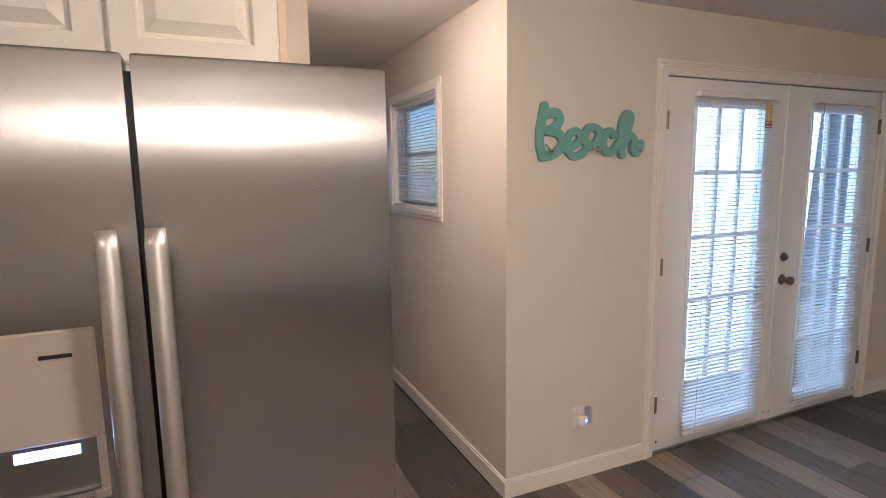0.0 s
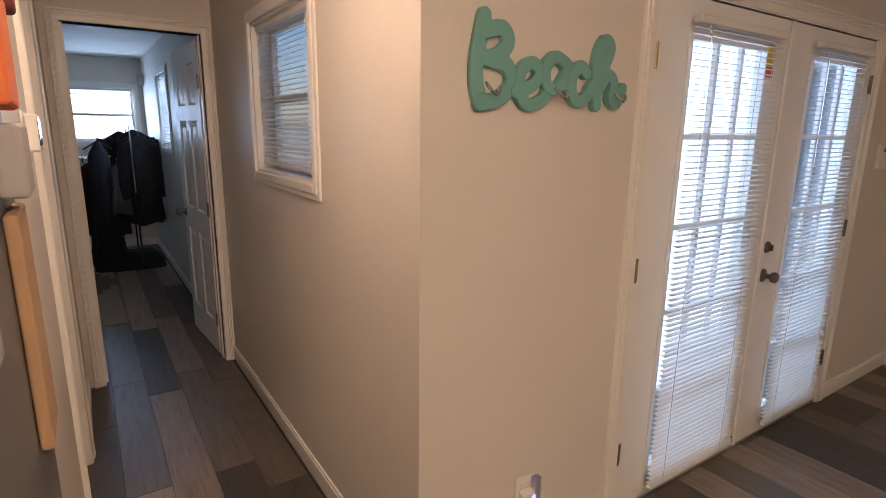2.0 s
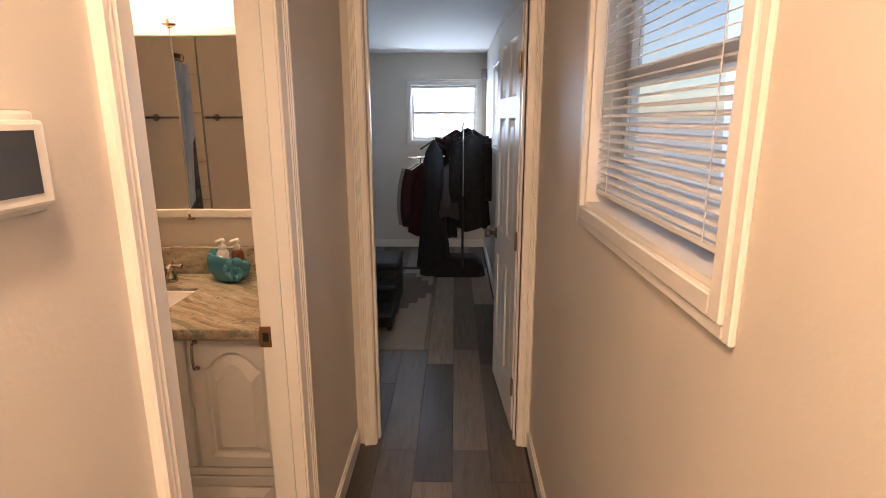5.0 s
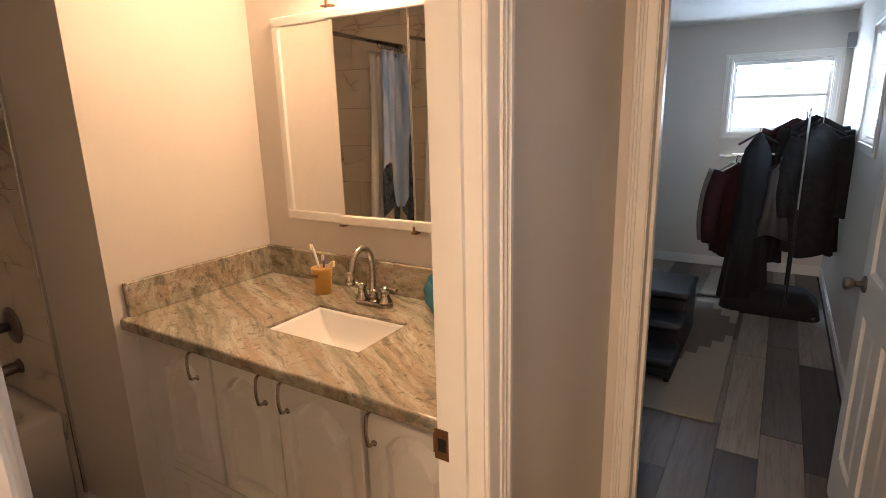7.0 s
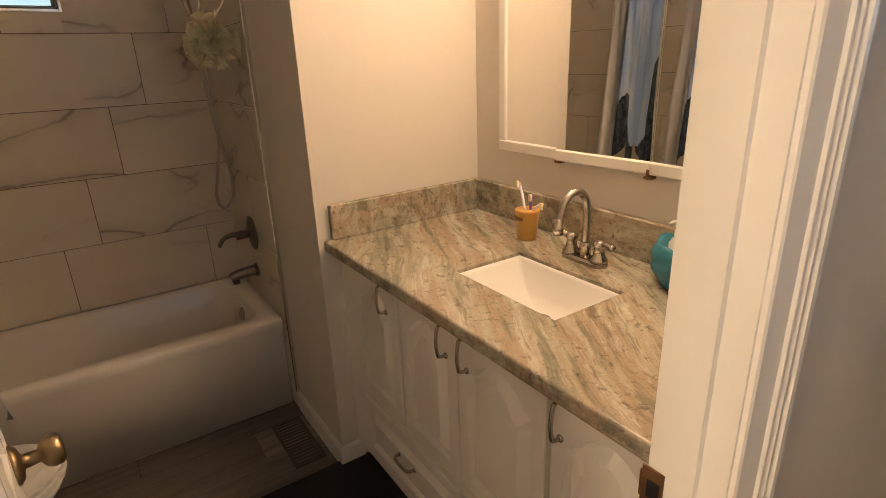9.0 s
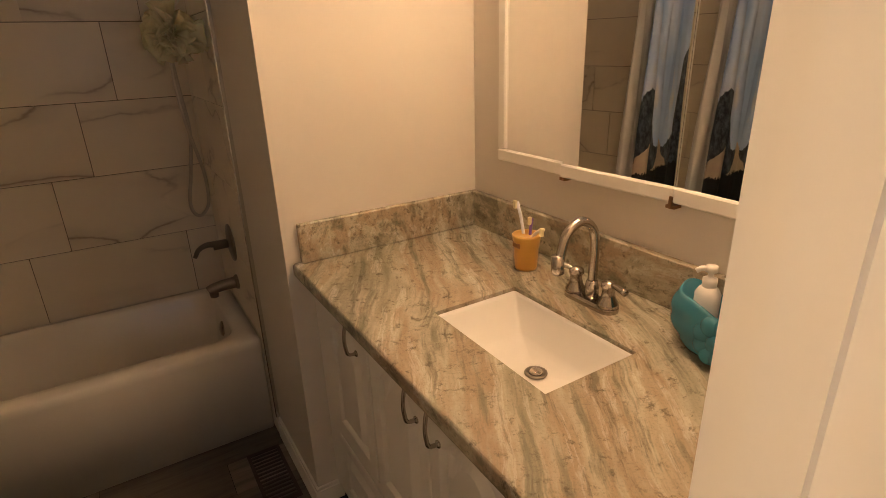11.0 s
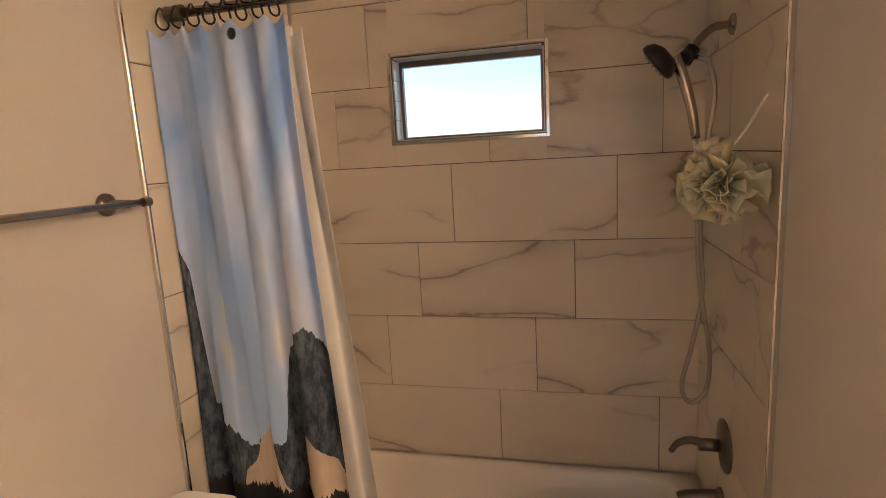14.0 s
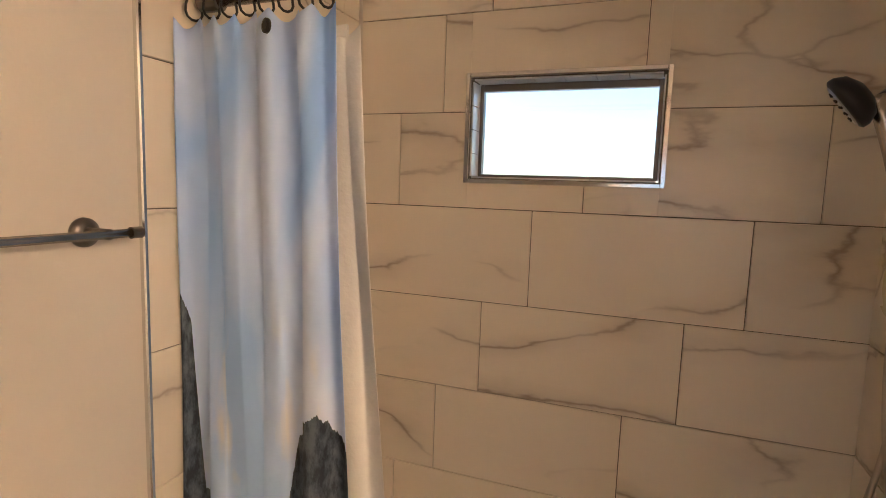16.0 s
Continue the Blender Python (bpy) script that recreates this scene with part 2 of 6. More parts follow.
def steel_mat():
    m, nt, p = tree_of("brushed_stainless_steel")
    v = coords(nt, (400, 400, 3))
    n = noise_tex(nt, v, 1.0, 3)
    smear = noise_tex(nt, coords(nt, (1, 1, 2.2)), 2.4, 5, 0.6)
    nt.links.new(mix(nt, smear, (0.42, 0.41, 0.40), (0.52, 0.51, 0.50)), p.inputs["Base Color"])
    r = nd(nt, "MapRange")
    r.inputs["To Min"].default_value, r.inputs["To Max"].default_value = 0.21, 0.29
    nt.links.new(smear, r.inputs["Value"])
    nt.links.new(r.outputs[0], p.inputs["Roughness"])
    p.inputs["Metallic"].default_value = 1
    p.inputs["Anisotropic"].default_value = 1.0
    tan = nt.nodes.new("ShaderNodeTangent")
    tan.direction_type, tan.axis = "RADIAL", "Z"
    nt.links.new(tan.outputs[0], p.inputs["Tangent"])
    bump(nt, p, n, 0.03, 0.0005)
    return m


WALL = paint("wall_paint", (0.67, 0.62, 0.555), 0.55, 120, 0.25, 0.03, 0.0)
CEIL = paint("ceiling_paint", (0.78, 0.75, 0.71), 0.8, 60, 0.4, 0.03)
WHITE = paint("white_trim_paint", (0.80, 0.77, 0.72), 0.35, 40, 0.06, 0.03, 0.10)
DOORW = paint("white_door_paint", (0.80, 0.79, 0.77), 0.33, 40, 0.06, 0.03, 0.08)
CABW = paint("white_cabinet_paint", (0.76, 0.73, 0.68), 0.32, 30, 0.05, 0.03, 0.05)
PLANK, TILE, GRANITE, CURTAIN, STEEL = plank_mat(), marble_tile_mat(), granite_mat(), curtain_mat(), steel_mat()
GROUT = paint("grout", (0.16, 0.135, 0.11), 0.9)
UNDER = paint("floor_joint", (0.03, 0.028, 0.026), 0.9)
NICKEL = metal("brushed_nickel", (0.46, 0.41, 0.36), 0.22)
DARKNI = metal("dark_nickel", (0.22, 0.19, 0.165), 0.32)
CHROME = metal("chrome", (0.75, 0.74, 0.72), 0.12)
BRASS = metal("tarnished_brass", (0.34, 0.25, 0.14), 0.3)
ALU = metal("window_aluminium", (0.55, 0.55, 0.55), 0.35)
VENT = paint("dark_brown_enamel", (0.05, 0.035, 0.028), 0.5)
RUST = metal("worn_bronze", (0.30, 0.17, 0.09), 0.5, vary=0.2)
BLACKM = glossy("black_plastic", (0.012, 0.012, 0.013), 0.35)
TUBW = glossy("tub_enamel", (0.80, 0.745, 0.66), 0.16)
PORC = glossy("white_porcelain", (0.84, 0.82, 0.79), 0.10)
PLAST = glossy("white_plastic", (0.78, 0.75, 0.70), 0.35)
SLAT = glossy("white_blind_vinyl", (0.80, 0.79, 0.77), 0.4)
GLASS = glass_mat("clear_glass")
FROST = glass_mat("frosted_glass", 0.35)
MIRROR = metal("mirror_silver", (0.88, 0.87, 0.84), 0.015, vary=0.0)
TEAL = paint("teal_painted_wood", (0.165, 0.36, 0.325), 0.5, 70, 0.3, 0.12, 0.25)

# ---- mesh helpers ----


def box(bm, x0, x1, y0, y1, z0, z1, bevel=0.0, seg=1):
    m = Matrix.LocRotScale(((x0 + x1) / 2, (y0 + y1) / 2, (z0 + z1) / 2), None, (abs(x1 - x0), abs(y1 - y0), abs(z1 - z0)))
    r = bmesh.ops.create_cube(bm, size=1, matrix=m)
    if bevel:
        vs = set(r["verts"])
        es = [e for e in bm.edges if e.verts[0] in vs and e.verts[1] in vs]
        bmesh.ops.bevel(bm, geom=es, offset=bevel, segments=seg, affect="EDGES", profile=0.5)
    return bm


def boxes(*args, bevel=0.0, seg=1):
    bm = bmesh.new()
    for a in args:
        box(bm, *a, bevel=bevel, seg=seg)
    return bm


def link_mesh(name, bm, material, smooth=False):
    me = bpy.data.meshes.new(name)
    bmesh.ops.recalc_face_normals(bm, faces=bm.faces)
    bm.to_mesh(me)
    bm.free()
    for q in (material if isinstance(material, (list, tuple)) else [material]):
        me.materials.append(q)
    if smooth:
        me.polygons.foreach_set("use_smooth", [True] * len(me.polygons))
    return new(name, me)


def part(name, bm, material, parent, label="", smooth=False):
    ob = link_mesh(name, bm, material, smooth)
    ob.parent = parent
    if label:
        ob["label"] = label
    return ob


def thing(name, m, label, category, group="", kind=""):
    e = new(name)
    e.empty_display_size = 0.1
    e.matrix_basis = m
    return tagged(e, label, category, group, kind)


def structure(name, bm, material, label="", category="", smooth=False):
    return tagged(link_mesh(name, bm, material, smooth), label, category, "", "structure")


def lathe(bm, profile, m=Matrix(), seg=24):
    """Turns (radius, height) pairs about local z."""
    rings = []
    for r, h in profile:
        rings.append([bm.verts.new(m @ Vector((r * math.cos(2 * math.pi * i / seg), r * math.sin(2 * math.pi * i / seg), h))) for i in range(seg)])
    for a, b in zip(rings, rings[1:]):
        for i in range(seg):
            bm.faces.new((a[i], a[(i + 1) % seg], b[(i + 1) % seg], b[i]))
    bm.faces.new(rings[0][::-1])
    bm.faces.new(rings[-1])
    return bm


def catmull(pts, n=8):
    P = [Vector(p) for p in pts]
    P = [2 * P[0] - P[1]] + P + [2 * P[-1] - P[-2]]
    out = []
    for i in range(1, len(P) - 2):
        a, b, c, d = P[i - 1 : i + 3]
        for k in range(n):
            t = k / n
            out.append(0.5 * (2 * b + (c - a) * t + (2 * a - 5 * b + 4 * c - d) * t * t + (3 * b - a - 3 * c + d) * t**3))
    return out + [P[-2]]


def tube(bm, pts, radius, seg=10, smooth_n=0, radii=None):
    P = catmull(pts, smooth_n) if smooth_n else [Vector(p) for p in pts]
    rings, up = [], None
    for i, p in enumerate(P):
        d = (P[min(i + 1, len(P) - 1)] - P[max(i - 1, 0)]).normalized()
        if up is None:
            up = d.orthogonal().normalized()
        up = (up - d * up.dot(d)).normalized()
        side = d.cross(up)
        r = radius if radii is None else radii[0] + (radii[1] - radii[0]) * i / (len(P) - 1)
        rings.append([bm.verts.new(p + r * (math.cos(2 * math.pi * k / seg) * up + math.sin(2 * math.pi * k / seg) * side)) for k in range(seg)])
    for a, b in zip(rings, rings[1:]):
        for k in range(seg):
            bm.faces.new((a[k], a[(k + 1) % seg], b[(k + 1) % seg], b[k]))
    bm.faces.new(rings[0][::-1])
    bm.faces.new(rings[-1])
    return bm


def ribbon(bm, pts, width, y0, y1, n=8):
    """A flat rounded stroke through (x, z) points, from depth y0 to y1."""
    P = catmull([(x, 0, z) for x, z in pts], n)
    L, R = [], []
    for i, p in enumerate(P):
        d = (P[min(i + 1, len(P) - 1)] - P[max(i - 1, 0)]).normalized()
        s = Vector((-d.z, 0, d.x)) * width / 2
        L.append(p + s)
        R.append(p - s)
    d0, d1 = (P[0] - P[1]).normalized(), (P[-1] - P[-2]).normalized()
    cap0 = [P[0] + (Matrix.Rotation(a, 3, "Y") @ d0) * width / 2 for a in (0.9, 0, -0.9)]
    cap1 = [P[-1] + (Matrix.Rotation(a, 3, "Y") @ d1) * width / 2 for a in (0.9, 0, -0.9)]
    rows = [(a, b) for a, b in zip(L, R)]
    fr = [[bm.verts.new((p.x, y, p.z)) for p in q] for y in (y0, y1) for q in (L, R)]
    a0, b0, a1, b1 = fr
    for i in range(len(L) - 1):
        bm.faces.new((a0[i], a0[i + 1], b0[i + 1], b0[i]))
        bm.faces.new((a1[i], b1[i], b1[i + 1], a1[i + 1]))
        bm.faces.new((a0[i], a1[i], a1[i + 1], a0[i + 1]))
        bm.faces.new((b0[i], b0[i + 1], b1[i + 1], b1[i]))
    for cap, i, flip in ((cap0, 0, 1), (cap1, -1, 0)):
        pts3 = [L[i], *(cap if (cap[0] - L[i]).length < (cap[-1] - L[i]).length else cap[::-1]), R[i]]
        f0 = [a0[i]] + [bm.verts.new((p.x, y0, p.z)) for p in pts3[1:-1]] + [b0[i]]
        f1 = [a1[i]] + [bm.verts.new((p.x, y1, p.z)) for p in pts3[1:-1]] + [b1[i]]
        bm.faces.new(f0)
        bm.faces.new(f1[::-1])
        for k in range(len(f0) - 1):
            bm.faces.new((f0[k], f0[k + 1], f1[k + 1], f1[k]))
    return bm


def loft(bm, loops, close_first=True, close_last=True):
    rings = [[bm.verts.new(p) for p in lp] for lp in loops]
    for a, b in zip(rings, rings[1:]):
        for k in range(len(a)):
            bm.faces.new((a[k], a[(k + 1) % len(a)], b[(k + 1) % len(a)], b[k]))
    if close_first:
        bm.faces.new(rings[0][::-1])
    if close_last:
        bm.faces.new(rings[-1])
    return bm


def rounded(x0, x1, y0, y1, z, r, n=5):
    out = []
    for cx, cy, a in ((x1 - r, y1 - r, 0), (x0 + r, y1 - r, 90), (x0 + r, y0 + r, 180), (x1 - r, y0 + r, 270)):
        for k in range(n + 1):
            t = radians(a + 90 * k / n)
            out.append(Vector((cx + r * math.cos(t), cy + r * math.sin(t), z)))
    return out


def wall_x(name, x0, x1, y0, y1, holes=(), top=2.39, material=None, label="painted wall"):
    """A wall along x with openings (a, b, z0, z1)."""
    bm, x = bmesh.new(), x0
    for a, b, z0, z1 in sorted(holes):
        box(bm, x, a, y0, y1, 0, top)
        if z0 > 0:
            box(bm, a, b, y0, y1, 0, z0)
        box(bm, a, b, y0, y1, z1, top)
        x = b
    box(bm, x, x1, y0, y1, 0, top)
    return structure(name, bm, material or WALL, label, "wall")


def wall_y(name, x0, x1, y0, y1, holes=(), top=2.39, material=None, label="painted wall"):
    bm, y = bmesh.new(), y0
    for a, b, z0, z1 in sorted(holes):
        box(bm, x0, x1, y, a, 0, top)
        if z0 > 0:
            box(bm, x0, x1, a, b, 0, z0)
        box(bm, x0, x1, a, b, z1, top)
        y = b
    box(bm, x0, x1, y, y1, 0, top)
    return structure(name, bm, material or WALL, label, "wall")


# ---- the shell ----
TOP = 2.39
PAINTED = "greige painted wall with light texture"
wall_x("wall_north_living", 1.965, 5.90, 3.36, 3.49, [(2.905, 4.745, 0, 2.06)], label=PAINTED)
wall_y("wall_east_hall", 1.965, 2.10, 3.49, 10.37, [(4.135, 4.955, 1.36, 2.06), (7.98, 8.72, 1.36, 2.08)], label=PAINTED)
wall_y("wall_west_hall", 1.0, 1.10, 3.46, 5.83, [(4.255, 4.935, 0, 2.05)], label=PAINTED)
wall_x("wall_south_bath", -3.1, 1.10, 3.30, 3.46, label=PAINTED)
wall_y("wall_west_bath", -1.66, -1.55, 3.46, 5.83, [(3.875, 4.455, 1.764, 2.082)], label=PAINTED)
wall_x("wall_plumbing", -1.55, -0.345, 5.0, 5.83, label="greige painted wall beside the tub")
wall_x("wall_north_bath", -0.345, 1.0, 5.69, 5.83, label=PAINTED)
wall_x("wall_south_bedroom", -2.0, 1.965, 5.83, 5.94, [(1.196, 1.899, 0, 2.12)], label=PAINTED)
# Same greige paint as elsewhere; only the daylight makes it look blue-grey.
wall_x("wall_north_bedroom", -2.1, 1.965, 10.25, 10.37, [(1.04, 1.855, 1.36, 2.03)], label="greige painted bedroom wall")
wall_y("wall_west_bedroom", -2.1, -2.0, 5.83, 10.25, label=PAINTED)
wall_y("wall_east_living", 5.79, 5.90, -4.0, 3.36, label=PAINTED)
wall_x("wall_south_living", -3.1, 5.90, -4.1, -4.0, label=PAINTED)
wall_y("wall_west_kitchen", -3.1, -3.0, -4.0, 3.30, label=PAINTED)
structure("ceiling", boxes((-3.4, 6.2, -4.4, 3.75, TOP, TOP + 0.12), (-1.95, 2.4, 3.75, 5.83, TOP, TOP + 0.12), (-2.4, 2.4, 5.83, 10.67, TOP, TOP + 0.12)), CEIL, "off-white ceiling", "ceiling")
structure("floor", boxes((-3.1, 5.9, -4.1, 3.49, -0.12, -0.003), (-1.66, 2.10, 3.49, 5.83, -0.12, -0.003), (-2.1, 2.1, 5.83, 10.37, -0.12, -0.003)), UNDER, "grey wood-look plank floor", "floor")
structure("ground", boxes((-2500, 2500, -2500, 2500, -0.7, -0.6)), paint("pale_concrete", (0.42, 0.41, 0.38), 0.9, 20, 0.3, 0.1), "pale ground around the house", "ground")


def base_x(x0, x1, y, side, z=0.095):
    bm = bmesh.new()
    a, b = sorted((y, y + side * 0.013))
    box(bm, x0, x1, a, b, 0, z - 0.012)
    a, b = sorted((y, y + side * 0.008))
    box(bm, x0, x1, a, b, z - 0.012, z)
    structure("baseboard", bm, WHITE, "white painted baseboard", "baseboard")


def base_y(y0, y1, x, side, z=0.095):
    bm = bmesh.new()
    a, b = sorted((x, x + side * 0.013))
    box(bm, a, b, y0, y1, 0, z - 0.012)
    a, b = sorted((x, x + side * 0.008))
    box(bm, a, b, y0, y1, z - 0.012, z)
    structure("baseboard", bm, WHITE, "white painted baseboard", "baseboard")


base_y(3.347, 5.815, 1.965, -1)
base_x(1.965, 2.825, 3.36, -1)
base_x(4.825, 5.79, 3.36, -1)
base_y(-4.0, 3.347, 5.79, -1)
base_y(3.36, 4.16, 1.10, 1)
base_y(5.03, 5.815, 1.10, 1)
base_x(-2.0, 1.952, 10.25, -1)
base_y(5.94, 10.237, 1.965, -1)
base_x(-0.81, -0.332, 5.0, -1)
base_y(5.0, 5.09, -0.345, 1)
base_x(-0.68, 1.0, 3.46, 1)
base_y(3.473, 4.18, 1.0, -1)


MOULD = ((0.05, 0), (0.05, 0.008), (0.09, 0.010), (0.50, 0.012), (0.53, 0.016), (0.58, 0.0165), (0.61, 0.012), (0.66, 0.012), (0.69, 0.017), (0.74, 0.017), (0.77, 0.013), (0.80, 0.013), (0.84, 0.019), (0.95, 0.019), (1.0, 0.014), (1.0, 0))


def casing(name, axis, a0, a1, top, face, side, w=0.062, label="white painted door casing"):
    """Three boards with ridges and grooves, mitred at the corners, round an opening; axis is the wall's run."""
    bm, rows = bmesh.new(), []
    for f, t in MOULD:
        o, d = w * f, face + side * t
        rows.append([bm.verts.new((a, d, z) if axis == "x" else (d, a, z)) for a, z in ((a0 - o, 0), (a0 - o, top + o), (a1 + o, top + o), (a1 + o, 0))])
    for r, q in zip(rows, rows[1:]):
        for k in range(3):
            bm.faces.new((r[k], r[k + 1], q[k + 1], q[k]))
    bmesh.ops.recalc_face_normals(bm, faces=bm.faces)
    structure(name, bm, WHITE, label, "trim")


def jamb(name, axis, a0, a1, top, f0, f1, t=0.014):
    bm = bmesh.new()
    for lo, hi in ((a0, a0 + t), (a1 - t, a1)):
        box(bm, *((lo, hi, f0, f1) if axis == "x" else (f0, f1, lo, hi)), 0, top - t)
    box(bm, *((a0, a1, f0, f1) if axis == "x" else (f0, f1, a0, a1)), top - t, top)
    m = (f0 + f1) / 2
    for lo, hi in ((a0 + t, a0 + t + 0.011), (a1 - t - 0.011, a1 - t)):
        box(bm, *((lo, hi, m - 0.006, m + 0.03) if axis == "x" else (m - 0.02, m + 0.018, lo, hi)), 0, top - t)
    structure(name, bm, WHITE, "white painted door jamb with a stop", "trim")


casing("trim_bath_door", "y", 4.255, 4.935, 2.05, 1.10, 1, 0.095)
casing("trim_bath_door_inside", "y", 4.245, 4.947, 2.06, 1.0, -1)
jamb("trim_bath_jamb", "y", 4.241, 4.949, 2.064, 0.998, 1.102)
casing("trim_bedroom_door", "x", 1.196, 1.899, 2.12, 5.83, -1)
jamb("trim_bedroom_jamb", "x", 1.182, 1.913, 2.134, 5.828, 5.942)
casing("trim_french_doors", "x", 2.905, 4.745, 2.06, 3.36, -1, 0.075)
jamb("trim_french_jamb", "x", 2.893, 4.757, 2.072, 3.358, 3.492, 0.012)
structure("trim_threshold", boxes((2.91, 4.74, 3.36, 3.50, 0.0, 0.022), bevel=0.004), ALU, "metal door threshold", "trim")

# ---- windows and blinds ----


def slat_mesh(w, depth=0.024, tilt=18):
    me = bpy.data.meshes.new("slat")
    c, s = math.cos(radians(tilt)), math.sin(radians(tilt))
    vs, n = [], 4
    for x in (-w / 2, w / 2):
        for k in range(n + 1):
            u = (k / n - 0.5) * depth
            z = 0.0022 * (1 - (2 * k / n - 1) ** 2)
            vs.append((x, u * c - z * s, u * s + z * c))
        for k in range(n, -1, -1):
            u = (k / n - 0.5) * depth
            z = 0.0022 * (1 - (2 * k / n - 1) ** 2) - 0.0007
            vs.append((x, u * c - z * s, u * s + z * c))
    q = 2 * n + 2
    fs = [(k, (k + 1) % q, q + (k + 1) % q, q + k) for k in range(q)] + [tuple(range(q))[::-1], tuple(range(q, 2 * q))]
    me.from_pydata(vs, [], fs)
    me.materials.append(SLAT)
    return me


def blind(name, m, w, h, step=0.0215, tilt=18, label="white horizontal slat blind, lowered", drop=1.0):
    """Hangs from local z = 0 down to -h; local y = 0 is its middle."""
    e = thing(name, m, label, "blind", "window blinds")
    part("headrail", boxes((-w / 2 - 0.004, w / 2 + 0.004, -0.017, 0.017, -0.028, 0.0), bevel=0.003), SLAT, e)
    part("bottom_rail", boxes((-w / 2, w / 2, -0.012, 0.012, -h, -h + 0.014), bevel=0.003), SLAT, e)
    me, z, k = slat_mesh(w, tilt=tilt), -0.042, 0
    while z > -h + 0.02:
        ob = new("slat", me)
        ob.parent = e
        ob.matrix_basis = pose(random.uniform(-0.0015, 0.0015), 0, z, random.uniform(-2.5, 2.5), random.uniform(-0.12, 0.12), 0)
        z -= step
    for x in (-w * 0.36, w * 0.36):
        part("ladder_cord", tube(bmesh.new(), [(x, -0.0135, -0.02), (x, -0.0135, -h + 0.01)], 0.0012, 5), SLAT, e)
    part("tilt_wand", tube(bmesh.new(), [(-w * 0.42, -0.024, -0.03), (-w * 0.42 + 0.004, -0.026, -min(0.55, h * 0.7))], 0.0035, 6), GLASS, e)
    return e


def sash_window(name, m, w, h, depth, label, stool=True, rail=0.5, group="windows"):
    e = thing(name, m, label, "window", group, "structure")
    t, tw = 0.016, 0.058
    bm = bmesh.new()
    for lo, hi, th in ((0.0, tw * 0.6, t), (tw * 0.6, tw, t * 0.65)):
        for a, b in ((-w / 2 - hi, -w / 2 - lo), (w / 2 + lo, w / 2 + hi)):
            box(bm, a, b, -th, 0, -hi, h + hi, bevel=0.003)
        for a, b in ((-hi, -lo), (h + lo, h + hi)):
            box(bm, -w / 2 - lo, w / 2 + lo, -th, 0, a, b, bevel=0.003)
    part("window_trim", bm, WHITE, e, "white painted window casing")
    part("window_lining", boxes((-w / 2, -w / 2 + 0.01, 0, depth, 0, h), (w / 2 - 0.01, w / 2, 0, depth, 0, h), (-w / 2 + 0.01, w / 2 - 0.01, 0, depth, 0, 0.012), (-w / 2 + 0.01, w / 2 - 0.01, 0, depth, h - 0.01, h)), WHITE, e)
    y0, f = depth * 0.68, 0.03
    part("window_frame", boxes((-w / 2 + 0.01, -w / 2 + 0.01 + f, y0, y0 + 0.03, 0.012, h - 0.01), (w / 2 - 0.01 - f, w / 2 - 0.01, y0, y0 + 0.03, 0.012, h - 0.01), (-w / 2 + 0.04, w / 2 - 0.04, y0, y0 + 0.03, 0.012, 0.045), (-w / 2 + 0.04, w / 2 - 0.04, y0, y0 + 0.03, h - 0.045, h - 0.01), bevel=0.002), PLAST, e)
    part("meeting_rail", boxes((-w / 2 + 0.04, w / 2 - 0.04, y0 - 0.004, y0 + 0.032, h * rail - 0.018, h * rail + 0.018), bevel=0.003), PLAST, e)
    for z0, z1, yy in ((0.045, h * rail - 0.018, y0 + 0.008), (h * rail + 0.018, h - 0.045, y0 + 0.02)):
        q = part("pane", boxes((-w / 2 + 0.04, w / 2 - 0.04, yy, yy + 0.004, z0, z1)), GLASS, e)
        q.visible_shadow = False
    return e


sash_window("window_1", pose(1.965, 4.545, 1.36, 0, 0, -90), 0.82, 0.70, 0.13, "white sash window in the hallway with a lowered blind")
blind("window_blind", pose(2.002, 4.545, 2.052, 0, 0, -90), 0.795, 0.655, 0.021, 22)
sash_window("window_2", pose(1.4475, 10.25, 1.36), 0.815, 0.67, 0.115, "white bedroom sash window, overexposed by daylight")
blind("window_blind", pose(1.4475, 10.30, 2.015), 0.78, 0.085, 0.012, -6, "white slat blind, fully raised")
sash_window("window_3", pose(1.965, 8.35, 1.36, 0, 0, -90), 0.74, 0.72, 0.13, "white bedroom side window with a lowered blind")
blind("window_blind", pose(2.0, 8.35, 2.072, 0, 0, -90), 0.715, 0.69, 0.021, 20)


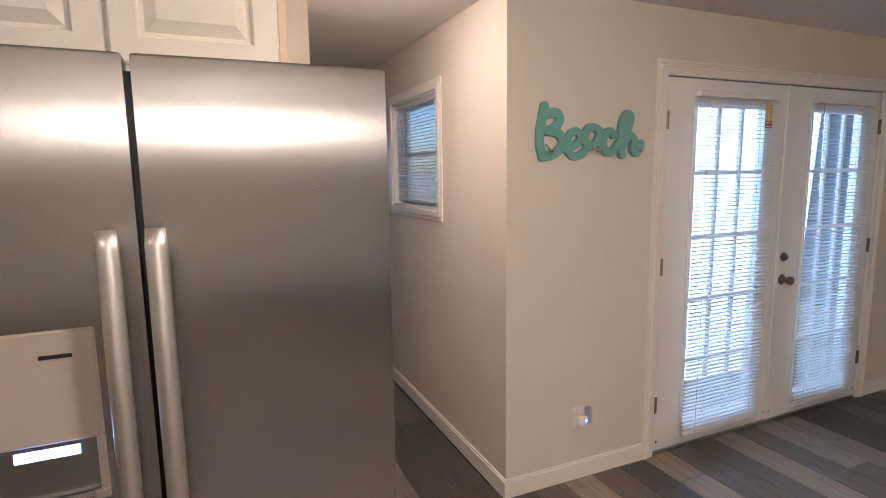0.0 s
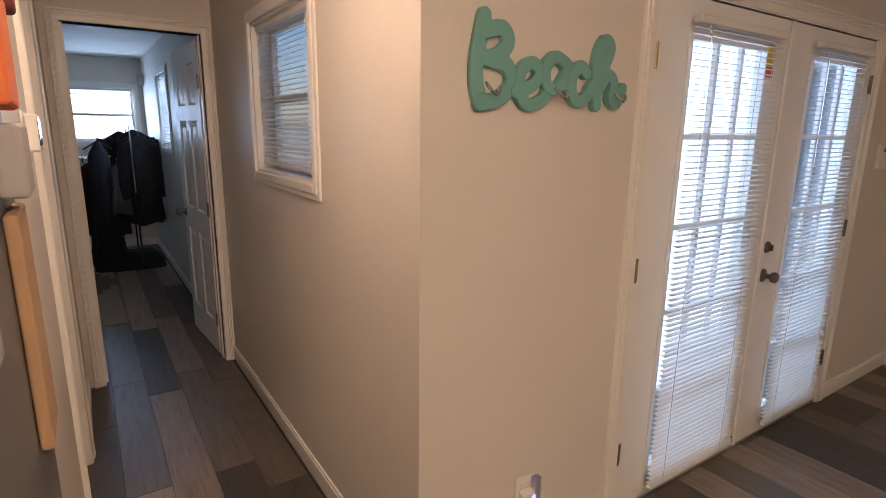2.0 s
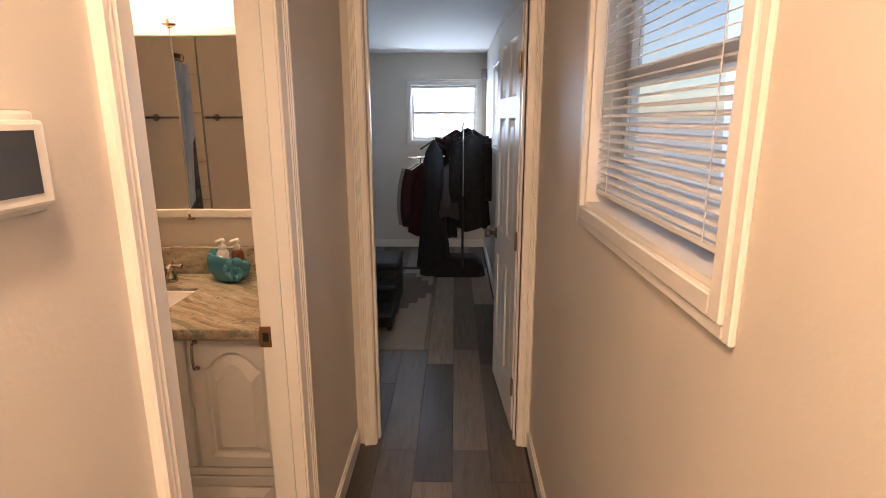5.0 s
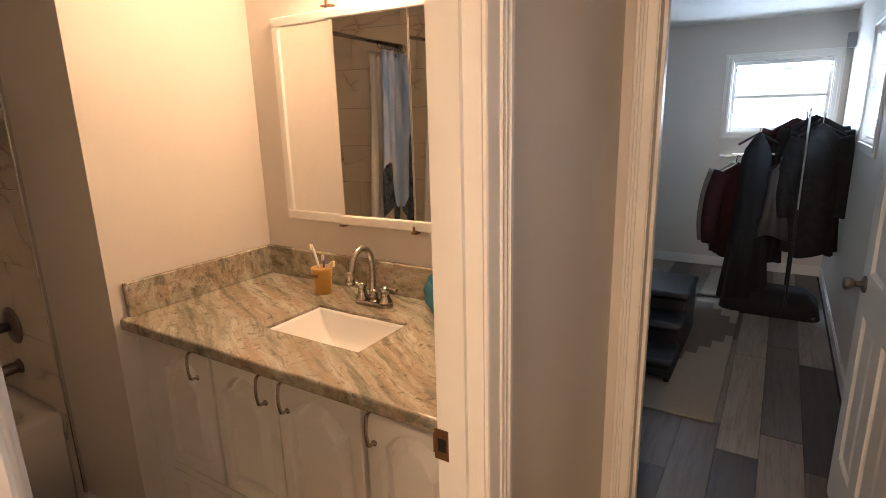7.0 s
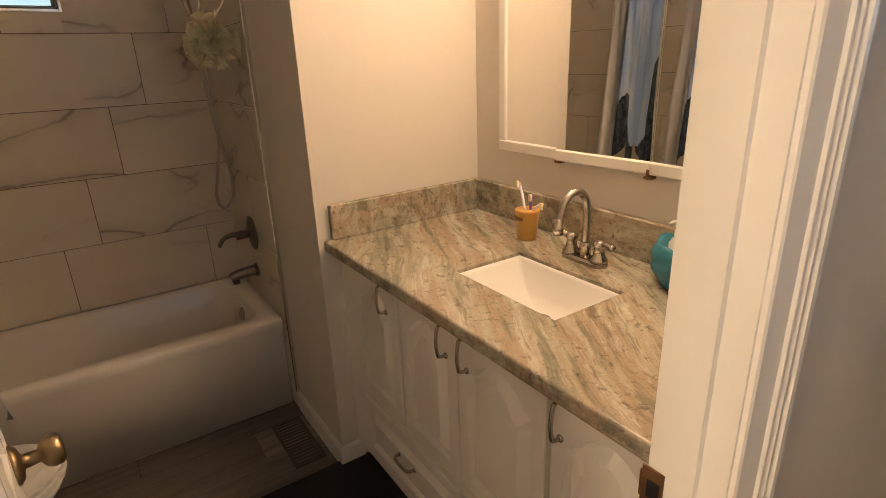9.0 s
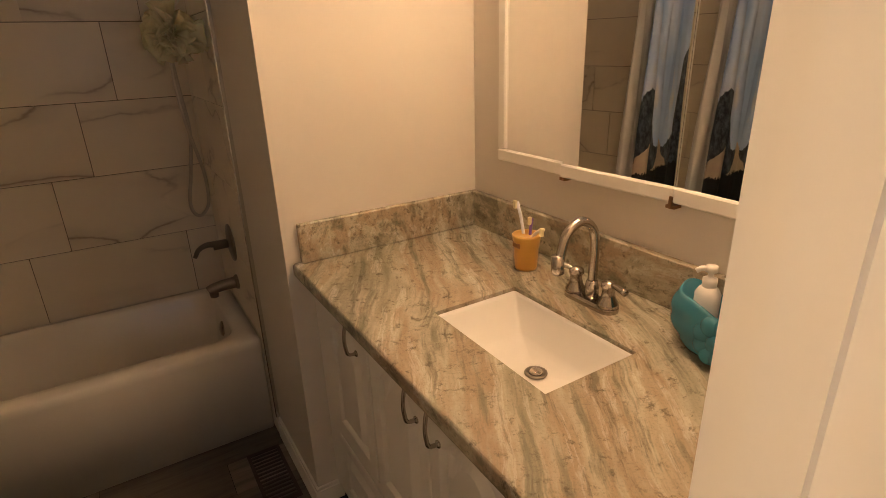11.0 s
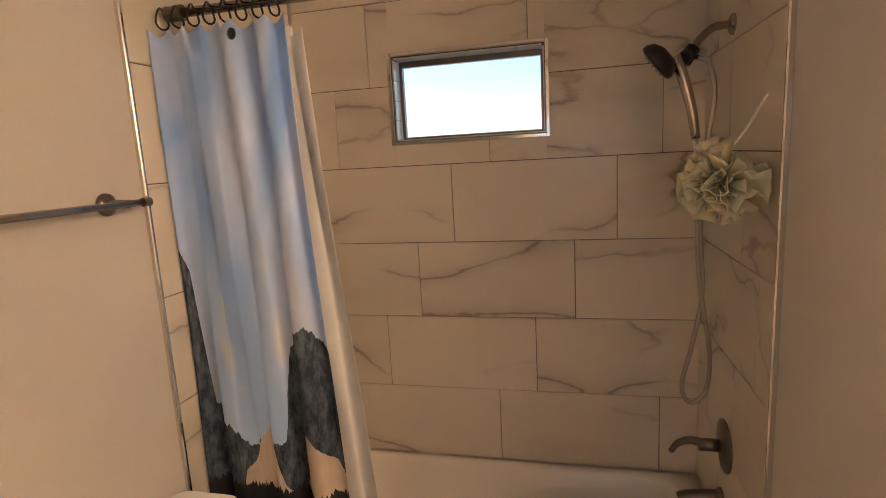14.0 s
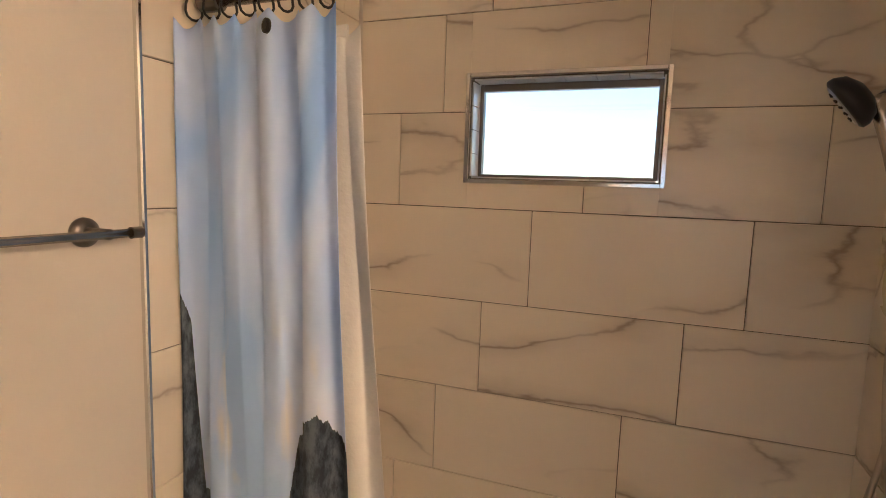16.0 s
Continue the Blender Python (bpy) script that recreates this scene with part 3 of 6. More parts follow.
def bath_window():
    e = thing("window_4", pose(-1.55, 4.165, 1.764, 0, 0, 90), "small high awning window with a metal tile edge and frosted pane", "window", "windows", "structure")
    w, h = 0.58, 0.318
    part("tile_edge_trim", boxes((-w / 2 - 0.014, -w / 2, -0.014, 0.0, -0.014, h + 0.014), (w / 2, w / 2 + 0.014, -0.014, 0.0, -0.014, h + 0.014), (-w / 2, w / 2, -0.014, 0.0, -0.014, 0.0), (-w / 2, w / 2, -0.014, 0.0, h, h + 0.014), bevel=0.002), CHROME, e, "polished metal edge trim")
    part("reveal", boxes((-w / 2, -w / 2 + 0.003, 0, 0.08, 0, h), (w / 2 - 0.003, w / 2, 0, 0.08, 0, h), (-w / 2 + 0.003, w / 2 - 0.003, 0, 0.08, 0, 0.003), (-w / 2 + 0.003, w / 2 - 0.003, 0, 0.08, h - 0.003, h)), GROUT, e, "dark grout in the tiled reveal")
    gloss = glossy("white_reveal_tile", (0.74, 0.73, 0.71), 0.15)
    for k in range(6):
        a, b = -w / 2 + 0.009 + (w - 0.018) * k / 6, -w / 2 + 0.009 + (w - 0.018) * (k + 1) / 6 - 0.002
        part("reveal_tile", boxes((a, b, 0.002, 0.078, 0.003, 0.008), bevel=0.0008), gloss, e)
        part("reveal_tile", boxes((a, b, 0.002, 0.078, h - 0.008, h - 0.003), bevel=0.0008), gloss, e)
    for k in range(4):
        a, b = 0.009 + (h - 0.018) * k / 4, 0.009 + (h - 0.018) * (k + 1) / 4 - 0.002
        part("reveal_tile", boxes((-w / 2 + 0.003, -w / 2 + 0.008, 0.002, 0.078, a, b), bevel=0.0008), gloss, e)
        part("reveal_tile", boxes((w / 2 - 0.008, w / 2 - 0.003, 0.002, 0.078, a, b), bevel=0.0008), gloss, e)
    f, y0 = 0.012, 0.075
    part("window_frame", boxes((-w / 2 + 0.008, -w / 2 + 0.008 + f, y0, y0 + 0.03, 0.008, h - 0.008), (w / 2 - 0.008 - f, w / 2 - 0.008, y0, y0 + 0.03, 0.008, h - 0.008), (-w / 2 + 0.020, w / 2 - 0.020, y0, y0 + 0.03, 0.008, 0.018), (-w / 2 + 0.020, w / 2 - 0.020, y0, y0 + 0.03, h - 0.030, h - 0.008), bevel=0.002), DARKNI, e, "weathered bronze window frame")
    q = part("pane", boxes((-w / 2 + 0.020, w / 2 - 0.020, y0 + 0.012, y0 + 0.016, 0.018, h - 0.030)), GLASS, e)
    q.visible_shadow = False


bath_window()

# ---- doors ----


def knob(parent, x, z, y, side, material, name="door_knob"):
    """A turned knob standing off the face at local y; side is -1 or 1."""
    m = Matrix.Translation((x, y, z)) @ Matrix.Rotation(radians(-90 * side), 4, "X")
    bm = lathe(bmesh.new(), [(0.033, 0), (0.033, 0.004), (0.026, 0.010), (0.012, 0.014), (0.011, 0.034), (0.022, 0.040), (0.027, 0.050), (0.026, 0.062), (0.020, 0.067), (0.008, 0.068)], m)
    return part(name, bm, material, parent, "metal door knob", True)


def hinge(parent, x, z, y, m=None):
    bm = boxes((x - 0.017, x - 0.004, y - 0.003, y, z - 0.045, z + 0.045), (x + 0.004, x + 0.017, y - 0.003, y, z - 0.045, z + 0.045))
    lathe(bm, [(0.006, -0.047), (0.006, 0.047)], Matrix.Translation((x, y - 0.005, z)), 10)
    part("hinge", bm, m or BRASS, parent, "tarnished metal hinge")


def six_panel_door(name, m, w, h, label, knob_mat):
    """Hinged at local x = 0, running to x = w; faces at y = 0 and y = -0.035."""
    e = thing(name, m, label, "door", "", "structure")
    st, t = 0.105, 0.035
    xs = [(st, w / 2 - 0.05), (w / 2 + 0.05, w - st)]
    zs = [(0.22, 0.82), (0.98, 1.60), (1.70, h - 0.12)]
    bm = boxes((0, st, -t, 0, 0, h), (w - st, w, -t, 0, 0, h), (w / 2 - 0.05, w / 2 + 0.05, -t, 0, 0, h))
    for z0, z1 in ((0, 0.22), (0.82, 0.98), (1.60, 1.70), (h - 0.12, h)):
        for a, b in xs:
            box(bm, a, b, -t, 0, z0, z1)
    part("door_leaf", bm, DOORW, e)
    for z0, z1 in zs:
        for a, b in xs:
            bm = bmesh.new()
            for s, yf in ((1, 0.0), (-1, -t)):
                lp = []
                for ins, d in ((0.0, -0.001), (0.012, -0.010), (0.02, -0.010), (0.045, -0.003)):
                    y = yf + s * d
                    lp.append([(a + ins, y, z0 + ins), (b - ins, y, z0 + ins), (b - ins, y, z1 - ins), (a + ins, y, z1 - ins)])
                loft(bm, lp, False, True)
            part("panel", bm, DOORW, e)
    knob(e, w - 0.06, 0.93, 0, 1, knob_mat)
    knob(e, w - 0.06, 0.93, -t, -1, knob_mat)
    for z in (0.25, 1.02, h - 0.25):
        part("hinge", lathe(boxes((-0.002, 0.03, 0.0, 0.002, z - 0.045, z + 0.045)), [(0.006, z - 0.046), (0.006, z + 0.046)], Matrix.Translation((-0.004, 0.003, 0)), 10), BRASS, e)
    return e


# the bedroom leaf stands open into the bedroom; its face towards the hall is local y = 0
six_panel_door("door_1", pose(1.884, 5.945, 0.012, 0, 0, 94), 0.70, 2.09, "white six-panel bedroom door, standing open", DARKNI)
six_panel_door("door_2", pose(0.993, 4.258, 0.012, 0, 0, 189), 0.67, 2.02, "white six-panel bathroom door, standing wide open", BRASS)


def strike_plate():
    e = thing("strike_plate", pose(1.035, 4.935, 0.955), "worn bronze strike plate on the bathroom door jamb", "strike plate")
    part("plate", boxes((-0.044, -0.006, -0.003, 0.0, -0.034, 0.034), (-0.047, -0.043, -0.003, 0.010, -0.022, 0.022), bevel=0.001), RUST, e)
    part("latch_hole", boxes((-0.034, -0.016, -0.0045, -0.003, -0.014, 0.014)), BLACKM, e)


strike_plate()


def french_leaf(name, m, w, mirror, label):
    """Local x from 0 at the hinge side to w, front face at y = 0 (room side -y)."""
    e = thing(name, m, label, "door", "french doors", "structure")
    h, t = 2.03, 0.044
    g0, g1, z0, z1 = (0.205, 0.735, 0.135, 1.89) if not mirror else (0.225, 0.70, 0.135, 1.89)
    part("door_leaf", boxes((0, g0, 0, t, 0, h), (g1, w, 0, t, 0, h), (g0, g1, 0, t, 0, z0), (g0, g1, 0, t, z1, h)), DOORW, e)
    part("lite_frame", boxes((g0 - 0.022, g0 + 0.004, -0.008, 0.0, z0 - 0.022, z1 + 0.022), (g1 - 0.004, g1 + 0.022, -0.008, 0.0, z0 - 0.022, z1 + 0.022), (g0 + 0.004, g1 - 0.004, -0.008, 0.0, z0 - 0.022, z0 + 0.004), (g0 + 0.004, g1 - 0.004, -0.008, 0.0, z1 - 0.004, z1 + 0.022), bevel=0.002), DOORW, e, "raised white frame round the glass")
    for i in range(1, 3):
        x = g0 + (g1 - g0) * i / 3
        part("muntin", boxes((x - 0.011, x + 0.011, -0.004, 0.016, z0, z1), bevel=0.002), DOORW, e)
    zz = [z0] + [z0 + (z1 - z0) * k / 5 for k in range(1, 5)] + [z1]
    for z in zz[1:-1]:
        for i in range(3):
            a, b = g0 + (g1 - g0) * i / 3 + (0.011 if i else 0), g0 + (g1 - g0) * (i + 1) / 3 - (0.011 if i < 2 else 0)
            part("muntin", boxes((a, b, -0.004, 0.016, z - 0.011, z + 0.011), bevel=0.002), DOORW, e)
    for i in range(3):
        for k in range(5):
            q = part("pane", boxes((g0 + (g1 - g0) * i / 3, g0 + (g1 - g0) * (i + 1) / 3, 0.018, 0.022, zz[k], zz[k + 1])), GLASS, e)
            q.visible_shadow = False
    for x in (0.02, w - 0.02):
        part("sweep_screw", lathe(bmesh.new(), [(0.006, 0), (0.006, 0.003)], Matrix.Translation((x, 0, 0.05)) @ Matrix.Rotation(radians(90), 4, "X"), 8), NICKEL, e)
    return e, (g0 + g1) / 2


fl, c1 = french_leaf("door_3", pose(2.912, 3.362, 0.024), 0.925, False, "white glazed french door with fifteen lites, closed")
fr, c2 = french_leaf("door_4", pose(3.843, 3.362, 0.024), 0.895, True, "white glazed french door with a dark knob and deadbolt, closed")
for z in (0.27, 1.045, 1.815):
    hinge(fl, -0.004, z, -0.002, BRASS)
    hinge(fr, 0.899, z, -0.002, DARKNI)
part("astragal", boxes((-0.022, 0.006, -0.014, -0.001, 0, 2.03), bevel=0.004), DOORW, fr)
knob(fr, 0.055, 0.888, 0, -1, DARKNI)
part("deadbolt", lathe(boxes((0.049, 0.061, -0.030, -0.012, 1.012, 1.042), bevel=0.003), [(0.028, 0), (0.028, 0.006), (0.022, 0.013), (0.012, 0.014)], Matrix.Translation((0.055, 0, 1.027)) @ Matrix.Rotation(radians(90), 4, "X")), DARKNI, fr, "dark metal thumb-turn deadbolt", True)
for cx, nm in ((2.912 + c1, "a"), (3.843 + c2, "b")):
    blind("door_blind", pose(cx, 3.318, 1.985), 0.605 if nm == "a" else 0.565, 1.895, 0.0215, 7, "white slat blind hung on a french door")


def sticker():
    e = thing("door_sticker", pose(3.66, 3.345, 1.85), "small yellow and red sticker behind the door blind", "sticker")
    part("yellow_band", boxes((-0.03, 0.03, 0.0, 0.001, 0.0, 0.09)), paint("yellow_paper", (0.75, 0.50, 0.06), 0.6), e)
    part("red_band", boxes((-0.03, 0.03, -0.001, 0.0, -0.04, 0.0)), paint("red_paper", (0.55, 0.12, 0.06), 0.6), e)


sticker()

# ---- fridge corner ----


TAUPE = glossy("taupe_dispenser_plastic", (0.42, 0.37, 0.32), 0.3)


def fridge():
    e = thing("refrigerator", pose(0.21, 2.47, 0), "side-by-side stainless steel refrigerator with long bar handles", "refrigerator")
    part("body", boxes((0.0, 0.91, 0.085, 0.79, 0.02, 1.80), bevel=0.006), paint("fridge_side_grey", (0.16, 0.155, 0.15), 0.4, 200, 0.3), e, "dark grey cabinet sides")
    part("hinge_cover", boxes((0.02, 0.12, 0.06, 0.16, 1.80, 1.825), (0.79, 0.89, 0.06, 0.16, 1.80, 1.825), bevel=0.006), BLACKM, e)
    part("toe_grille", boxes((0.01, 0.90, 0.05, 0.085, 0.02, 0.09)), BLACKM, e)

    def leaf(x0, x1):
        # doors bow out a little towards the middle
        bm, n, loops = bmesh.new(), 10, []
        for z in (0.10, 0.105, 1.82, 1.825):
            ins = 0.005 if z in (0.10, 1.825) else 0.0
            lp = [(x1 - ins, 0.078, z), (x0 + ins, 0.078, z)]
            for k in range(n + 1):
                u = k / n
                ed = min(u, 1 - u)
                lp.append((x0 + ins + (x1 - x0 - 2 * ins) * u, 0.004 + ins - 0.004 * math.sin(math.pi * u), z))
            loops.append(lp)
        return loft(bm, loops)

    dl, dr = part("freezer_door", leaf(0.0, 0.376), STEEL, e), part("fridge_door", leaf(0.390, 0.91), STEEL, e)
    part("gasket", boxes((0.376, 0.390, 0.07, 0.086, 0.10, 1.80)), BLACKM, e)
    for x, d in ((0.330, dl), (0.413, dr)):
        bm, loops = bmesh.new(), []
        for k in range(25):
            u = k / 24
            c, half = -0.050 - 0.012 * math.sin(math.pi * u), 0.021 * (0.86 if k in (0, 24) else 1.0)
            z = 0.60 + 0.885 * u
            loops.append([(x + half * math.cos(a), c + 0.012 * math.sin(a), z) for a in [2 * math.pi * i / 20 for i in range(20)]])
        loft(bm, loops)
        box(bm, x - 0.012, x + 0.012, -0.042, 0.006, 0.66, 0.71)
        box(bm, x - 0.012, x + 0.012, -0.042, 0.006, 1.41, 1.46)
        part("handle", bm, metal("satin_handle_steel", (0.82, 0.80, 0.77), 0.38), d, "satin steel bar handle", True)
    disp = part("dispenser", boxes((0.085, 0.285, -0.006, 0.006, 1.06, 1.29), bevel=0.004), TAUPE, dl, "taupe ice and water dispenser panel")
    for bz in ((0.085, 0.285, -0.006, 0.006, 0.925, 0.945), (0.085, 0.10, -0.006, 0.006, 0.945, 1.06), (0.27, 0.285, -0.006, 0.006, 0.945, 1.06)):
        part("bezel", boxes(bz, bevel=0.003), TAUPE, disp)
    part("dispenser_cavity", boxes((0.10, 0.27, 0.002, 0.0065, 0.945, 1.06)), BLACKM, disp)
    part("dispenser_light", boxes((0.13, 0.24, -0.002, 0.002, 1.03, 1.05)), lamp_mat("blue_white_led", (0.55, 0.65, 1.0), 6), disp, "glowing blue-white dispenser light")
    part("dispenser_tray", boxes((0.11, 0.26, -0.022, 0.002, 0.930, 0.945), bevel=0.002), CHROME, disp)
    part("dispenser_lettering", boxes((0.19, 0.245, -0.0075, -0.006, 1.235, 1.243)), BLACKM, disp)


fridge()


def raised_panel(bm, a, b, z0, z1, y=0.0, frame=0.055, arch=0.0, depth=0.017):
    """A door leaf with a recessed groove and a raised field, arched at the top if asked; front at y, body behind it."""
    n = 10

    def outline(ins, yy):
        pts = [(a + ins, yy, z0 + ins), (b - ins, yy, z0 + ins)]
        for k in range(n + 1):
            u = k / n
            x = (b - ins) + (a - b + 2 * ins) * u
            s = math.sin(math.pi * u)
            pts.append((x, yy, z1 - ins - arch + arch * (max(0.0, (s - 0.25) / 0.75) ** 0.8 if arch else 0)))
        return pts

    def flat(ins, yy):
        pts = [(a + ins, yy, z0 + ins), (b - ins, yy, z0 + ins)]
        for k in range(n + 1):
            pts.append(((b - ins) + (a - b + 2 * ins) * k / n, yy, z1 - ins))
        return pts

    loft(bm, [flat(0, y + 0.02), flat(0, y + 0.003), flat(0.004, y), outline(frame, y), outline(frame + 0.003, y + 0.004), outline(frame + 0.007, y + depth), outline(frame + 0.016, y + depth), outline(frame + 0.021, y + depth - 0.004), outline(frame + 0.044, y - 0.003)])
    return bm


def upper_cabinet():
    e = thing("wall_cabinet", pose(0.05, 2.75, 1.835), "white raised-panel wall cabinet over the refrigerator", "cabinet")
    part("body", boxes((0.0, 0.875, 0.022, 0.54, 0.0, 0.55)), CABW, e)
    part("end_trim", boxes((0.875, 0.895, 0.018, 0.54, 0.0, 0.55)), paint("cream_edge_board", (0.62, 0.50, 0.36), 0.4), e, "cream edge board")
    for a, b in ((0.085, 0.475), (0.485, 0.87)):
        part("door", raised_panel(bmesh.new(), a, b, 0.02, 0.53, 0.0, 0.06), CABW, e)


upper_cabinet()


def papers():
    for i, (y, z, w, h, col, cat, lab, th) in enumerate((
        (3.06, 1.60, 0.12, 0.15, (0.80, 0.20, 0.05), "pot holder", "thick orange pot holder hung on the refrigerator side", 0.034),
        (3.12, 1.75, 0.06, 0.10, (0.80, 0.58, 0.04), "magnet", "yellow magnet on the refrigerator side", 0.026),
        (3.20, 1.74, 0.05, 0.08, (0.16, 0.03, 0.025), "magnet", "dark red magnet on the refrigerator", 0.040),
        (3.10, 1.48, 0.10, 0.10, (0.42, 0.40, 0.40), "magnetic clip", "grey magnetic clip on the refrigerator side", 0.036),
        (2.80, 1.33, 0.12, 0.20, (0.42, 0.38, 0.36), "paper", "grey printed sheet on the refrigerator side", 0.004),
        (3.12, 1.10, 0.13, 0.36, (0.45, 0.29, 0.16), "towel", "long tan towel hung on the refrigerator side", 0.018))):
        ob = link_mesh(cat.replace(" ", "_"), boxes((0, th, -w / 2, w / 2, 0, h), bevel=min(0.008, th * 0.3), seg=3), paint("paper_%d" % i, col, 0.7, 60, 0.2, 0.15))
        ob.matrix_basis = pose(1.121, y, z, random.uniform(-3, 3), 0, 0)
        tagged(ob, lab, cat)


papers()

# ---- on the walls ----


def beach_sign():
    e = thing("beach_sign", pose(2.085, 3.36, 1.630), "teal cut-out wooden sign reading Beach, with small hooks", "sign")
    k = 0.64 / 285

    def st(*pp):
        return [((x - 822) * k, (196 - y) * 0.265 / 168) for x, y in pp]

    letters = [
        ("letter_b", [st((853, 38), (848, 70), (843, 110), (843, 150), (850, 182)), st((856, 62), (880, 56), (890, 76), (878, 98), (856, 108)), st((858, 108), (888, 116), (897, 145), (880, 172), (848, 183))]),
        ("letter_e", [st((903, 160), (930, 148), (944, 124), (930, 108), (912, 124), (910, 160), (926, 182), (950, 172), (962, 150))]),
        ("letter_a", [st((992, 104), (970, 94), (954, 116), (958, 146), (975, 150), (990, 124), (994, 100), (992, 138), (1004, 156))]),
        ("letter_c", [st((1030, 118), (1018, 106), (1004, 124), (1004, 156), (1018, 172), (1036, 158))]),
        ("letter_h", [st((1038, 150), (1062, 110), (1076, 66), (1064, 52), (1052, 84), (1050, 140), (1054, 178)), st((1054, 150), (1072, 118), (1086, 130), (1084, 160), (1096, 170), (1106, 140))]),
    ]
    d = 0
    for nm, strokes in letters:
        bm = bmesh.new()
        for s in strokes:
            ribbon(bm, s, 0.038 if nm != "letter_b" else 0.044, -0.020 - d * 0.0013, -0.002 - d * 0.0002)
            d += 1
        ob = part(nm, bm, TEAL, e, smooth=True)
        rm = ob.modifiers.new("one_piece", "REMESH")
        rm.mode, rm.voxel_size, rm.use_smooth_shade = "VOXEL", 0.0026, True
    for x in (0.075, 0.335, 0.60):
        part("hook", tube(bmesh.new(), [(x, -0.022, 0.075), (x, -0.04, 0.06), (x + 0.01, -0.052, 0.045), (x + 0.025, -0.05, 0.05), (x + 0.03, -0.045, 0.066)], 0.005, 7, 5), CHROME, e, "small silver hook")


beach_sign()


def outlet(name, m, light=True):
    e = thing(name, m, "white wall outlet with a plugged-in blue night light" if light else "white wall outlet", "outlet")
    part("cover_plate", boxes((-0.036, 0.036, -0.006, 0, -0.058, 0.058), bevel=0.003, seg=2), PLAST, e)
    part("socket", boxes((-0.017, 0.017, -0.009, -0.006, 0.008, 0.038), (-0.017, 0.017, -0.009, -0.006, -0.038, -0.008), bevel=0.002), PLAST, e)
    if light:
        b = part("plug_in", boxes((-0.026, 0.030, -0.038, -0.009, -0.045, 0.012), bevel=0.006, seg=2), PLAST, e, "plug-in night light body")
        part("led", lathe(bmesh.new(), [(0.009, 0), (0.008, 0.004), (0.003, 0.006)], Matrix.Translation((0.022, -0.038, -0.012)) @ Matrix.Rotation(radians(90), 4, "X"), 12), lamp_mat("blue_led", (0.12, 0.12, 1.0), 7), b, "glowing blue light")
        part("shade", boxes((0.034, 0.062, -0.034, -0.006, -0.035, 0.05), bevel=0.004), FROST, b, "clear plastic night light shade")


outlet("wall_outlet", pose(2.392, 3.36, 0.335))
outlet("wall_outlet", pose(1.965, 7.15, 0.40, 0, 0, -90))


def thermostat():
    e = thing("thermostat", pose(1.10, 3.94, 1.555, 0, 0, 90), "white wall thermostat with a dark screen", "thermostat")
    part("wall_plate", boxes((-0.085, 0.085, -0.008, 0, -0.058, 0.058), bevel=0.005, seg=2), PLAST, e)
    part("body", boxes((-0.065, 0.065, -0.034, -0.008, -0.047, 0.047), bevel=0.005, seg=2), PLAST, e)
    part("screen", boxes((-0.058, 0.045, -0.0355, -0.034, -0.032, 0.036)), glossy("dark_lcd", (0.05, 0.06, 0.075), 0.15), e, "dark blue-grey display")


thermostat()


def alarm_panel():
    e = thing("alarm_panel", pose(5.06, 3.36, 1.46), "white wall alarm keypad with a small display", "alarm panel")
    part("case", boxes((-0.06, 0.06, -0.026, 0, -0.07, 0.07), bevel=0.006, seg=2), PLAST, e)
    part("display", boxes((-0.03, 0.04, -0.0275, -0.026, 0.025, 0.05)), BLACKM, e)


alarm_panel()

# ---- bathroom: vanity ----


def pull(parent, x, z, y, vertical=True, l=0.095):
    h = l / 2
    if vertical:
        pts = [(x, y, z - h), (x, y - 0.022, z - h + 0.004), (x, y - 0.028, z - h * 0.5), (x, y - 0.030, z), (x, y - 0.028, z + h * 0.5), (x, y - 0.022, z + h - 0.004), (x, y, z + h)]
    else:
        pts = [(x - h, y, z), (x - h + 0.004, y - 0.022, z), (x - h * 0.5, y - 0.028, z), (x, y - 0.030, z), (x + h * 0.5, y - 0.028, z), (x + h - 0.004, y - 0.022, z), (x + h, y, z)]
    bm = tube(bmesh.new(), pts, 0.0048, 8, 4)
    for s in (-h, h):
        c = (x, y, z + s) if vertical else (x + s, y, z)
        lathe(bm, [(0.009, 0), (0.009, 0.003), (0.005, 0.006)], Matrix.Translation(c) @ Matrix.Rotation(radians(90), 4, "X"), 10)
    part("handle", bm, NICKEL, parent, "bowed nickel pull handle", True)


